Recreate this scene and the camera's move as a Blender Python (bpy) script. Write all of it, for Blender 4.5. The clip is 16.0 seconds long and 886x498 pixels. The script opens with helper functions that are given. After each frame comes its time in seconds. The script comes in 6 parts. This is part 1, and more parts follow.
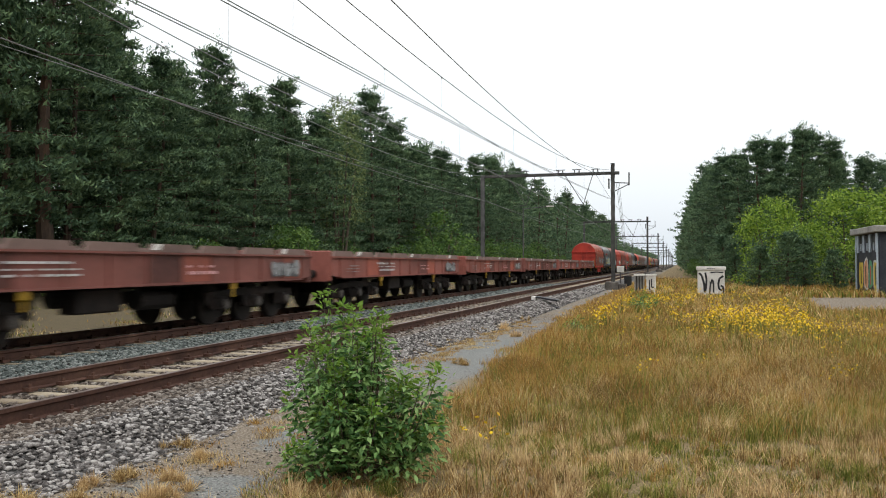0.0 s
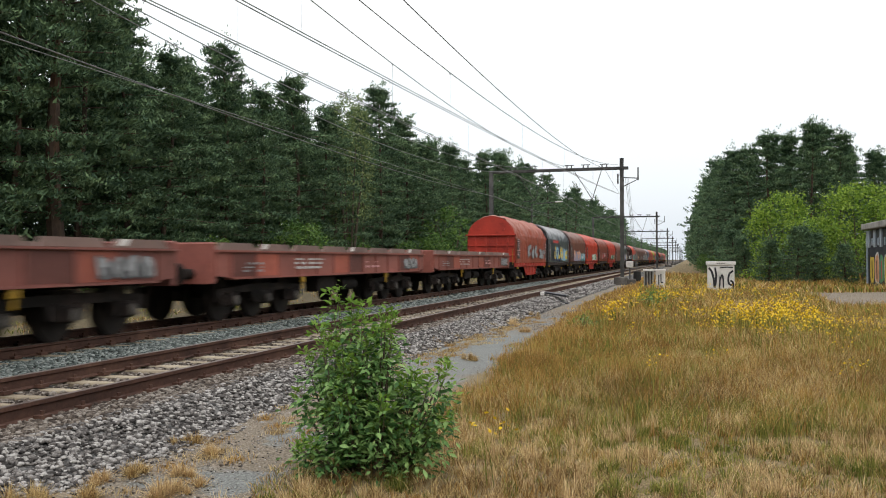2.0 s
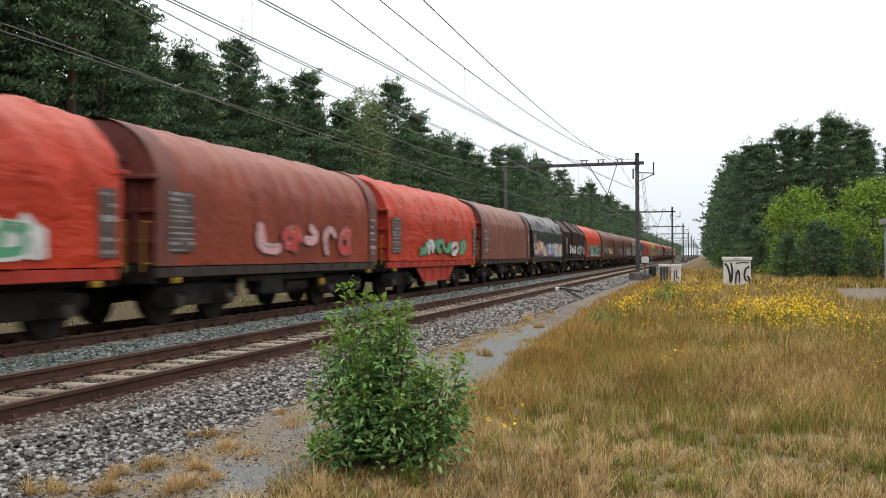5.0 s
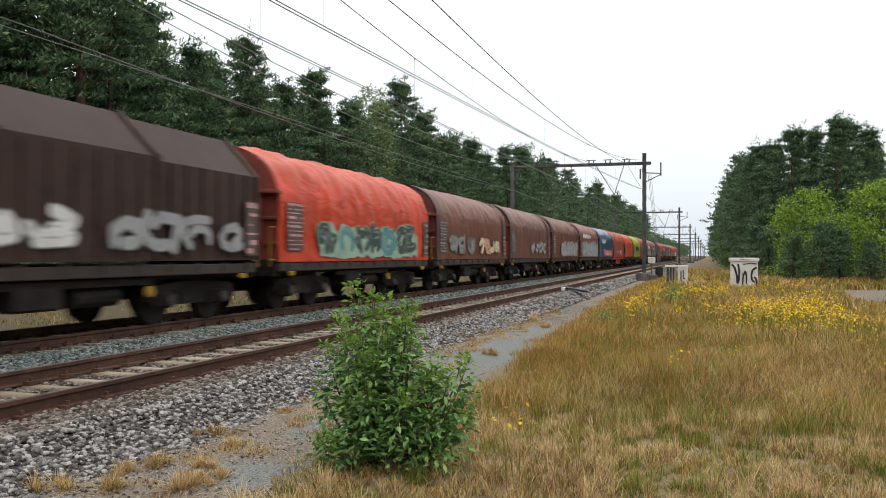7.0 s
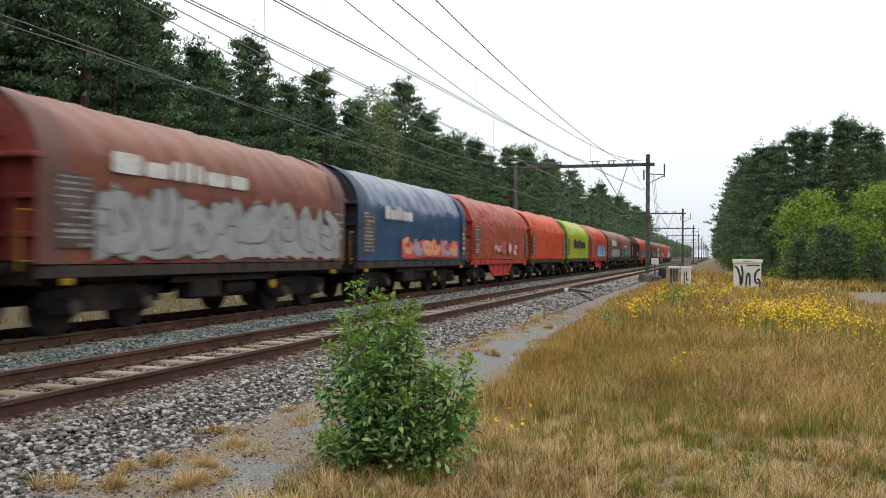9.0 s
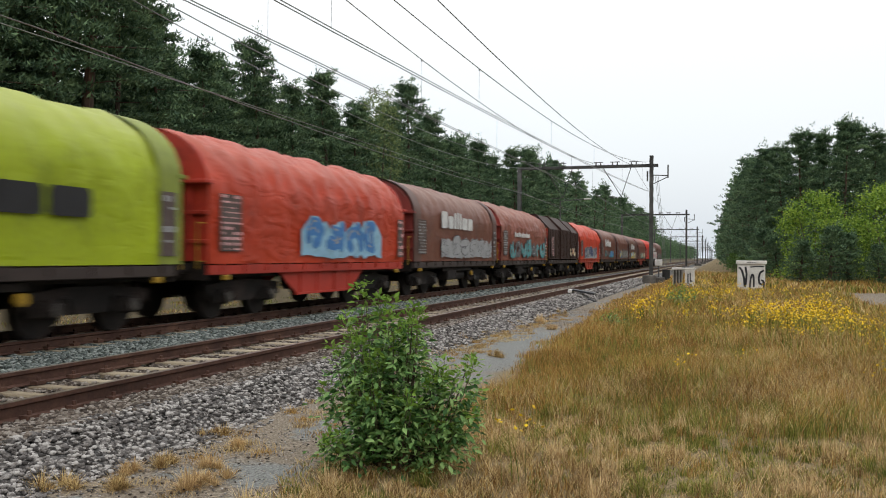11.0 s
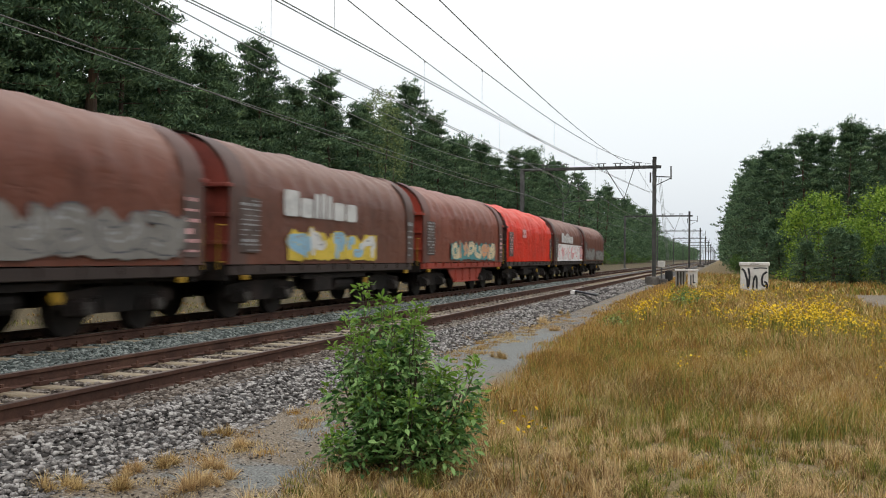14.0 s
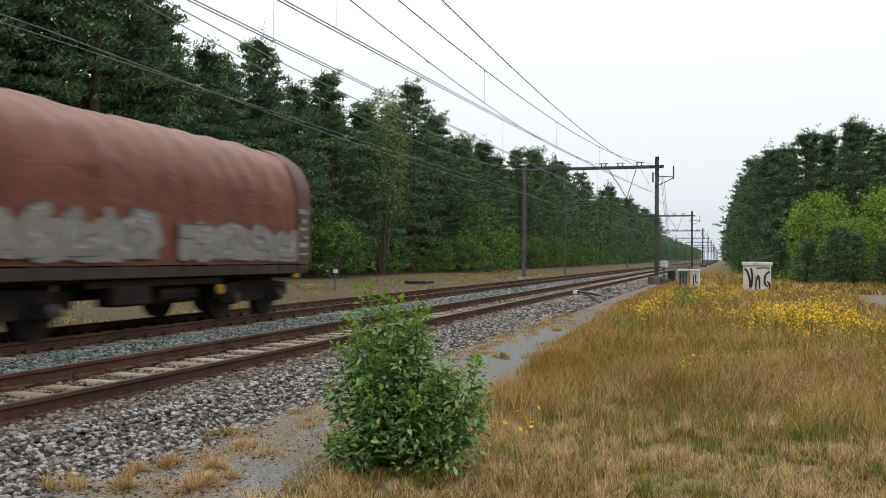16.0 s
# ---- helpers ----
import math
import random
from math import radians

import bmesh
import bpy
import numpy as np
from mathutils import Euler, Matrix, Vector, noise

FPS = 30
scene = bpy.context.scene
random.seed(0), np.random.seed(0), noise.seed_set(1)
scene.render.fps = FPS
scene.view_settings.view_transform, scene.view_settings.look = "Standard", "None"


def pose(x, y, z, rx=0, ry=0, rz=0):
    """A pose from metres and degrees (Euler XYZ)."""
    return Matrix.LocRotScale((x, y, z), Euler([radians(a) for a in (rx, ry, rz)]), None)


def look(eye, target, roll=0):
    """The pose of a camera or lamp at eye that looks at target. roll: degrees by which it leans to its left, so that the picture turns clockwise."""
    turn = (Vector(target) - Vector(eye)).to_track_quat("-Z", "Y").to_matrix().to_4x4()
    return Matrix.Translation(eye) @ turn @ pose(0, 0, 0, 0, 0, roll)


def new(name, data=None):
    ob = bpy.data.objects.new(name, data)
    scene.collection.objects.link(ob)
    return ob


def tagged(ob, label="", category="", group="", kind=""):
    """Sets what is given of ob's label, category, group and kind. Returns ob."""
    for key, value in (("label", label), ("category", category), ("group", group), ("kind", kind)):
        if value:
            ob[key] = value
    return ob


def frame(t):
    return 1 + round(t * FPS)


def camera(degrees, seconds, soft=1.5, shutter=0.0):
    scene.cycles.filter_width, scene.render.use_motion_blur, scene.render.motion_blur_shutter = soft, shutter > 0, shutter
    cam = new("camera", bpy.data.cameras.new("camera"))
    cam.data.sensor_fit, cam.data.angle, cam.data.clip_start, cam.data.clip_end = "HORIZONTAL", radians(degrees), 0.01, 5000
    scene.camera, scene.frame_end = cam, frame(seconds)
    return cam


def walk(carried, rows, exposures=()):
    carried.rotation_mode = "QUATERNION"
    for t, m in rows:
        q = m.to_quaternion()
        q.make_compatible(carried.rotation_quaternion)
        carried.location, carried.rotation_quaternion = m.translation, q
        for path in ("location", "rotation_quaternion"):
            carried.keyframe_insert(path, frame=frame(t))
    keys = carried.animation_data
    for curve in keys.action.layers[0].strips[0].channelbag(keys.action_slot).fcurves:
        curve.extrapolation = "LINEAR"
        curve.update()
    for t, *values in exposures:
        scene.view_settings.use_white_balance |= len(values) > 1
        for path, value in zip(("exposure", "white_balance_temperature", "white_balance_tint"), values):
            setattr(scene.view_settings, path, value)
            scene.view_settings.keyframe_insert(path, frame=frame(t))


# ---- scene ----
# ---------- camera: held by hand beside the line, turning slowly to its left ----------
# metres; z = 0 is the top of the rails, y runs along the line, x to the right of it
EYE = (0.0, 0.0, 1.325)
SPEED = 27.05
cam = camera(55.19, 16.0, soft=1.0, shutter=0.3)
TURNS = [
    (0.0, 15.506, 1.044, -0.064), (0.5, 15.684, 0.976, -0.106), (1.0, 15.821, 0.935, -0.174),
    (1.5, 15.957, 0.847, -0.175), (2.0, 16.100, 0.760, -0.229), (2.5, 16.240, 0.690, -0.222),
    (3.0, 16.419, 0.603, -0.174), (3.5, 16.609, 0.568, -0.219), (4.0, 16.779, 0.517, -0.234),
    (6.5, 17.447, 0.369, 0.019), (7.0, 17.515, 0.389, 0.139), (7.5, 17.573, 0.383, 0.190),
    (8.0, 17.642, 0.396, 0.282), (8.5, 17.707, 0.403, 0.321), (9.0, 17.722, 0.412, 0.378),
    (11.5, 17.994, 0.508, 0.351), (12.0, 18.009, 0.514, 0.399), (12.5, 18.029, 0.546, 0.467),
    (13.0, 18.062, 0.569, 0.418), (13.5, 18.115, 0.568, 0.418), (14.0, 18.141, 0.572, 0.427),
    (14.5, 18.163, 0.574, 0.466), (15.0, 18.186, 0.591, 0.502), (15.5, 18.235, 0.610, 0.441),
    (16.0, 18.301, 0.564, 0.430)]
walk(cam, [(t, pose(*EYE, 90 + tilt, 0, yaw) @ pose(0, 0, 0, 0, 0, roll)) for t, yaw, tilt, roll in TURNS],
     exposures=[(0.0, 0.06), (9.0, 0.06), (11.5, -0.10), (16.0, -0.10)])

# ---------- light: bright overcast sky, a very soft high sun ----------
world = bpy.data.worlds.new("overcast_sky")
scene.world = world
world.use_nodes = True
wn, wl = world.node_tree.nodes, world.node_tree.links
wn.clear()
w_sky = wn.new("ShaderNodeTexSky")
w_sky.sky_type = "NISHITA"
w_sky.sun_disc = False
w_sky.sun_elevation, w_sky.sun_rotation = radians(48), radians(150)
w_sky.air_density, w_sky.dust_density = 1.5, 4.0
w_co = wn.new("ShaderNodeTexCoord")
w_sep = wn.new("ShaderNodeSeparateXYZ")
w_ramp = wn.new("ShaderNodeValToRGB")
w_top = 1.45
w_stops = [(0.0, (0.70, 0.76, 0.83)), (0.12, (0.90, 0.945, 0.985)), (0.30, (1.09, 1.10, 1.10)), (0.85, (1.43, 1.44, 1.45))]
w_ramp.color_ramp.elements[0].position, w_ramp.color_ramp.elements[1].position = w_stops[0][0], w_stops[-1][0]
for w_i in (1, 2):
    w_ramp.color_ramp.elements.new(w_stops[w_i][0])
for w_e, (w_p, w_c) in zip(w_ramp.color_ramp.elements, w_stops):
    w_e.color = (*[v / w_top for v in w_c], 1)
w_a = wn.new("ShaderNodeBackground")
w_a.inputs["Strength"].default_value = 0.02
w_b = wn.new("ShaderNodeBackground")
w_b.inputs["Strength"].default_value = w_top
w_add = wn.new("ShaderNodeAddShader")
w_out = wn.new("ShaderNodeOutputWorld")
wl.new(w_co.outputs["Generated"], w_sep.inputs[0])
wl.new(w_sep.outputs["Z"], w_ramp.inputs["Fac"])
wl.new(w_sky.outputs[0], w_a.inputs["Color"])
wl.new(w_ramp.outputs[0], w_b.inputs["Color"])
wl.new(w_a.outputs[0], w_add.inputs[0])
wl.new(w_b.outputs[0], w_add.inputs[1])
wl.new(w_add.outputs[0], w_out.inputs["Surface"])
sun = new("sun", bpy.data.lights.new("sun", "SUN"))
sun.data.energy, sun.data.angle, sun.data.color = 0.5, radians(40), (1.0, 0.97, 0.92)
sun.matrix_world = look((40, -60, 80), (0, 0, 0))


# ---------- materials ----------
def shade(name, colours, rough=0.8, metal=0.0, scale=3.0, fine=40.0, bump=0.0, per="", spread=0.0, spec=0.3, stretch=(1, 1, 1), through_leaf=0.0):
    """Two scales of noise mix the colours; per: 'island' or 'object' adds a random value."""
    m = bpy.data.materials.new(name)
    m.use_nodes = True
    n, l = m.node_tree.nodes, m.node_tree.links
    bs = n["Principled BSDF"]
    co = n.new("ShaderNodeTexCoord")
    mp = n.new("ShaderNodeMapping")
    mp.inputs["Scale"].default_value = stretch
    l.new(co.outputs["Object"], mp.inputs[0])
    big = n.new("ShaderNodeTexNoise")
    big.inputs["Scale"].default_value, big.inputs["Detail"].default_value = scale, 6
    big.inputs["Roughness"].default_value = 0.65
    small = n.new("ShaderNodeTexNoise")
    small.inputs["Scale"].default_value, small.inputs["Detail"].default_value = fine, 4
    l.new(mp.outputs[0], big.inputs["Vector"])
    l.new(mp.outputs[0], small.inputs["Vector"])
    mix = n.new("ShaderNodeMath")
    mix.operation = "MULTIPLY_ADD"
    l.new(small.outputs["Fac"], mix.inputs[0])
    mix.inputs[1].default_value = 0.45
    add = n.new("ShaderNodeMath")
    add.operation = "MULTIPLY_ADD"
    l.new(big.outputs["Fac"], add.inputs[0])
    add.inputs[1].default_value, add.inputs[2].default_value = 1.3, -0.375
    l.new(add.outputs[0], mix.inputs[2])
    last = mix
    if per:
        src = n.new("ShaderNodeNewGeometry" if per == "island" else "ShaderNodeObjectInfo")
        r = n.new("ShaderNodeMath")
        r.operation = "MULTIPLY_ADD"
        l.new(src.outputs["Random Per Island" if per == "island" else "Random"], r.inputs[0])
        r.inputs[1].default_value = spread
        off = n.new("ShaderNodeMath")
        off.operation = "SUBTRACT"
        l.new(mix.outputs[0], off.inputs[0])
        off.inputs[1].default_value = spread / 2
        l.new(off.outputs[0], r.inputs[2])
        last = r
    ramp = n.new("ShaderNodeValToRGB")
    e = ramp.color_ramp.elements
    e[0].position, e[1].position = 0.22, 0.78
    e[0].color, e[1].color = (*colours[0], 1), (*colours[-1], 1)
    for i, c in enumerate(colours[1:-1], 1):
        e.new(0.22 + 0.56 * i / (len(colours) - 1)).color = (*c, 1)
    l.new(last.outputs[0], ramp.inputs["Fac"])
    l.new(ramp.outputs[0], bs.inputs["Base Color"])
    bs.inputs["Roughness"].default_value, bs.inputs["Metallic"].default_value = rough, metal
    bs.inputs["Specular IOR Level"].default_value = spec
    if bump:
        b = n.new("ShaderNodeBump")
        b.inputs["Strength"].default_value, b.inputs["Distance"].default_value = min(1, bump * 10), bump
        l.new(small.outputs["Fac"], b.inputs["Height"])
        l.new(b.outputs[0], bs.inputs["Normal"])
    if through_leaf:
        tr = n.new("ShaderNodeBsdfTranslucent")
        l.new(ramp.outputs[0], tr.inputs["Color"])
        ms = n.new("ShaderNodeMixShader")
        ms.inputs[0].default_value = through_leaf
        l.new(bs.outputs[0], ms.inputs[1])
        l.new(tr.outputs[0], ms.inputs[2])
        l.new(ms.outputs[0], n["Material Output"].inputs["Surface"])
    return m


def tone(c, k):
    return tuple(min(1.0, v * k) for v in c)


def painted(name, c, rough=0.6, dirt=0.5, spec=0.4):
    """Weathered paint or tarpaulin of colour c: streaks and grime."""
    return shade(name, [tone(c, dirt), tone(c, 0.85), c, tone(c, 1.2)], rough, 0, 0.9, 12, 0.003, stretch=(1, 0.9, 0.7), spec=spec)


PINE = shade("pine_needles", [(0.028, 0.056, 0.036), (0.066, 0.116, 0.066), (0.125, 0.198, 0.10), (0.20, 0.285, 0.135)], 0.8, 0, 0.9, 2.2, per="island", spread=0.28, spec=0.15, through_leaf=0.15)
BIRCH = shade("light_leaves", [(0.075, 0.115, 0.04), (0.15, 0.20, 0.075), (0.25, 0.31, 0.125)], 0.6, 0, 0.6, 4, per="island", spread=0.5, spec=0.2, through_leaf=0.3)
OAKLEAF = shade("shrub_leaves", [(0.075, 0.145, 0.02), (0.18, 0.29, 0.04), (0.33, 0.45, 0.07)], 0.6, 0, 0.8, 4, per="island", spread=0.55, spec=0.2, through_leaf=0.35)
HEDGELEAF = shade("undergrowth_leaves", [(0.035, 0.085, 0.022), (0.085, 0.165, 0.038), (0.17, 0.27, 0.06)], 0.6, 0, 0.9, 4, per="island", spread=0.5, spec=0.2, through_leaf=0.3)
BUSHLEAF = shade("bush_leaves", [(0.05, 0.125, 0.036), (0.15, 0.285, 0.085), (0.30, 0.46, 0.16)], 0.5, 0, 2.5, 12, per="island", spread=0.8, spec=0.22, through_leaf=0.3)
BUSHTIP = shade("young_leaves", [(0.13, 0.24, 0.035), (0.22, 0.36, 0.06)], 0.55, 0, 3, 12, per="island", spread=0.5, spec=0.2, through_leaf=0.35)
BARK = shade("pine_bark", [(0.035, 0.025, 0.02), (0.075, 0.05, 0.036), (0.14, 0.08, 0.05)], 0.9, 0, 1.5, 14, 0.02, stretch=(1, 1, 0.35))
TWIG = shade("twig_bark", [(0.07, 0.055, 0.04), (0.14, 0.11, 0.08)], 0.85, 0, 4, 30)
DRYGRASS = shade("dry_grass", [(0.17, 0.10, 0.04), (0.36, 0.24, 0.105), (0.54, 0.385, 0.175), (0.72, 0.56, 0.28)], 0.85, 0, 0.5, 3, per="island", spread=0.9, spec=0.15, through_leaf=0.35)
REDGRASS = shade("red_brown_grass", [(0.22, 0.115, 0.032), (0.39, 0.225, 0.065), (0.56, 0.36, 0.12)], 0.85, 0, 0.5, 3, per="island", spread=0.9, spec=0.15, through_leaf=0.35)
PALEGRASS = shade("pale_straw", [(0.36, 0.235, 0.115), (0.58, 0.415, 0.215), (0.78, 0.61, 0.34)], 0.85, 0, 0.5, 3, per="island", spread=0.9, spec=0.15, through_leaf=0.35)
GREENGRASS = shade("green_grass", [(0.085, 0.11, 0.02), (0.20, 0.215, 0.042), (0.36, 0.345, 0.09)], 0.8, 0, 0.5, 3, per="island", spread=0.9, spec=0.15, through_leaf=0.35)
YELLOW = shade("yellow_flowers", [(0.60, 0.38, 0.01), (0.85, 0.60, 0.02)], 0.6, 0, 5, 30, per="island", spread=0.6, through_leaf=0.2)
STONE = shade("ballast_stone", [(0.045, 0.041, 0.039), (0.115, 0.105, 0.10), (0.20, 0.185, 0.175), (0.42, 0.40, 0.38)], 0.9, 0, 22, 90, 0.004, per="island", spread=0.7, spec=0.2)
BLUESTONE = shade("greenish_ballast_stone", [(0.06, 0.072, 0.068), (0.125, 0.145, 0.138), (0.27, 0.295, 0.28)], 0.9, 0, 22, 90, 0.004, per="island", spread=0.75, spec=0.2)
BROWNSTONE = shade("rust_stained_stone", [(0.045, 0.035, 0.029), (0.095, 0.075, 0.061), (0.155, 0.128, 0.106), (0.27, 0.24, 0.21)], 0.9, 0, 22, 90, 0.004, per="island", spread=0.75, spec=0.2)
RAILRUST = shade("rusty_rail", [(0.045, 0.022, 0.016), (0.085, 0.042, 0.03), (0.14, 0.075, 0.05)], 0.75, 0.15, 2, 40, 0.002)
RAILHEAD = shade("rail_running_surface", [(0.09, 0.065, 0.055), (0.17, 0.13, 0.115), (0.25, 0.20, 0.18)], 0.42, 0.6, 1.5, 30, stretch=(1, 0.2, 1))
SLEEPER = shade("weathered_sleeper", [(0.16, 0.125, 0.085), (0.29, 0.24, 0.17), (0.42, 0.36, 0.27)], 0.9, 0, 3, 30, 0.004, per="object", spread=0.35, stretch=(1, 4, 1))
STEEL = shade("galvanised_steel", [(0.055, 0.055, 0.055), (0.10, 0.10, 0.10), (0.16, 0.158, 0.155)], 0.65, 0.3, 1.5, 25)
MASTSTEEL = shade("dark_mast_steel", [(0.035, 0.035, 0.034), (0.068, 0.068, 0.065), (0.12, 0.118, 0.112)], 0.7, 0.3, 1.5, 25)
WIRE = shade("copper_wire_oxidised", [(0.13, 0.135, 0.135), (0.22, 0.23, 0.225)], 0.6, 0.2, 1, 10)
CONCRETE = shade("weathered_concrete", [(0.14, 0.135, 0.12), (0.27, 0.26, 0.24), (0.38, 0.37, 0.34)], 0.9, 0, 1.6, 25, 0.003)
BLACKRUBBER = shade("black_rubber", [(0.012, 0.012, 0.012), (0.03, 0.03, 0.03)], 0.8, 0, 3, 20)
UNDER = shade("grimy_underframe", [(0.007, 0.006, 0.0055), (0.016, 0.0125, 0.011), (0.045, 0.031, 0.026)], 0.8, 0.2, 1.5, 20, 0.002)
WHEELMAT = shade("grimy_wheel", [(0.010, 0.008, 0.008), (0.022, 0.017, 0.015), (0.045, 0.034, 0.028)], 0.65, 0.4, 2, 20)
SAFETY = shade("yellow_safety_paint", [(0.16, 0.09, 0.012), (0.32, 0.19, 0.02), (0.46, 0.29, 0.03)], 0.55, 0, 3, 30)
WHITEPAINT = shade("dirty_white_paint", [(0.42, 0.40, 0.37), (0.62, 0.60, 0.57), (0.74, 0.73, 0.71)], 0.6, 0, 1.5, 20)
BLACKPAINT = shade("black_paint", [(0.012, 0.013, 0.016), (0.03, 0.03, 0.035)], 0.55, 0, 3, 20)


# ---------- building helpers ----------
class Shape:
    """Collects boxes, tubes and prisms into one mesh."""

    def __init__(self):
        self.v, self.f = [], []

    def add(self, pts, faces):
        k = len(self.v)
        self.v += [tuple(p) for p in pts]
        self.f += [tuple(i + k for i in q) for q in faces]
        return self

    def box(self, x0, x1, y0, y1, z0, z1, m=None, b=0.0):
        """A box, with all edges of its plan chamfered by b and the top and bottom rims drawn in."""
        if b <= 0:
            p = [(x, y, z) for z in (z0, z1) for x, y in ((x0, y0), (x1, y0), (x1, y1), (x0, y1))]
            n = 4
            rings = 2
        else:
            b = min(b, (x1 - x0) / 2.2, (y1 - y0) / 2.2, (z1 - z0) / 2.2)
            p = []
            for z, k in ((z0, b), (z0 + b, 0), (z1 - b, 0), (z1, b)):
                p += [(x0 + b + 0 * k, y0 + k, z), (x1 - b, y0 + k, z), (x1 - k, y0 + b, z), (x1 - k, y1 - b, z),
                      (x1 - b, y1 - k, z), (x0 + b, y1 - k, z), (x0 + k, y1 - b, z), (x0 + k, y0 + b, z)]
            n, rings = 8, 4
        f = [tuple(range(n))[::-1], tuple(range(n * (rings - 1), n * rings))]
        for r in range(rings - 1):
            f += [(r * n + i, r * n + (i + 1) % n, (r + 1) * n + (i + 1) % n, (r + 1) * n + i) for i in range(n)]
        if m is not None:
            p = [m @ Vector(q) for q in p]
        return self.add(p, f)

    def tube(self, a, b, r0, r1=None, n=8):
        a, b = Vector(a), Vector(b)
        r1 = r0 if r1 is None else r1
        q = (b - a).to_track_quat("Z", "Y").to_matrix()
        p = []
        for c, r in ((a, r0), (b, r1)):
            p += [c + q @ Vector((r * math.cos(2 * math.pi * i / n), r * math.sin(2 * math.pi * i / n), 0)) for i in range(n)]
        f = [(i, (i + 1) % n, n + (i + 1) % n, n + i) for i in range(n)]
        return self.add(p, f + [tuple(range(n))[::-1], tuple(range(n, 2 * n))])

    def hose(self, pts, r, n=6):
        """One round tube through points that run along y."""
        p = [(x + r * math.cos(2 * math.pi * i / n), y, z + r * math.sin(2 * math.pi * i / n)) for x, y, z in pts for i in range(n)]
        f = [(k * n + i, k * n + (i + 1) % n, (k + 1) * n + (i + 1) % n, (k + 1) * n + i) for k in range(len(pts) - 1) for i in range(n)]
        return self.add(p, f + [tuple(range(n))[::-1], tuple(range(n * (len(pts) - 1), n * len(pts)))])

    def prism(self, profile, y0, y1, closed=True):
        """A profile of (x, z) run along y."""
        n = len(profile)
        p = [(x, y, z) for y in (y0, y1) for x, z in profile]
        f = [(i, (i + 1) % n, n + (i + 1) % n, n + i) for i in range(n if closed else n - 1)]
        if closed:
            f += [tuple(range(n))[::-1], tuple(range(n, 2 * n))]
        return self.add(p, f)

    def plate(self, outline, x0, x1):
        """An outline of (y, z) given thickness along x."""
        n = len(outline)
        p = [(x, y, z) for x in (x0, x1) for y, z in outline]
        f = [(i, (i + 1) % n, n + (i + 1) % n, n + i) for i in range(n)]
        return self.add(p, f + [tuple(range(n))[::-1], tuple(range(n, 2 * n))])

    def mesh(self, name, mat, smooth=False):
        me = bpy.data.meshes.new(name)
        me.from_pydata(self.v, [], self.f)
        bm = bmesh.new()
        bm.from_mesh(me)
        bmesh.ops.recalc_face_normals(bm, faces=bm.faces)
        bm.to_mesh(me)
        bm.free()
        if smooth:
            me.shade_smooth()
            me.set_sharp_from_angle(angle=radians(35))
        me.materials.append(mat)
        return me


def part(name, shape, mat, parent=None, label="", at=None, smooth=False):
    me = shape if isinstance(shape, bpy.types.Mesh) else shape.mesh(name, mat, smooth)
    ob = new(name, me)
    ob.parent = parent
    if at is not None:
        ob.matrix_basis = at
    return tagged(ob, label)


def many(name, V, F, mat, k=3):
    """A large mesh from arrays: V (n, 3), F (m, k)."""
    me = bpy.data.meshes.new(name)
    V, F = np.asarray(V, np.float32), np.asarray(F, np.int32)
    me.vertices.add(len(V))
    me.vertices.foreach_set("co", V.ravel())
    me.loops.add(F.size)
    me.loops.foreach_set("vertex_index", F.ravel())
    me.polygons.add(len(F))
    me.polygons.foreach_set("loop_start", np.arange(0, F.size, k, dtype=np.int32))
    me.update(calc_edges=True)
    me.materials.append(mat)
    return me


def empty(name, m=None):
    ob = new(name)
    ob.empty_display_size = 0.3
    if m is not None:
        ob.matrix_basis = m
    return ob


# ---------- ground ----------
NEAR, FAR = -6.75, -10.83      # track centres
HALF = 0.75                    # half the distance of the rail heads
PITCH = 0.563                  # sleepers
GRASS_Z = -0.45


def ground_height(x, y):
    if x > -4.75:
        z = GRASS_Z
    elif x > -13.2:
        z = -0.62
    else:
        z = -0.32 + 0.25 * max(0, min(1, (-x - 15) / 12))
    rough = noise.noise((x * 0.35, y * 0.35, 3.1)) * 0.05 + noise.noise((x * 1.7, y * 1.7, 7.7)) * 0.018
    return z + (rough if abs(y) < 300 else 0)


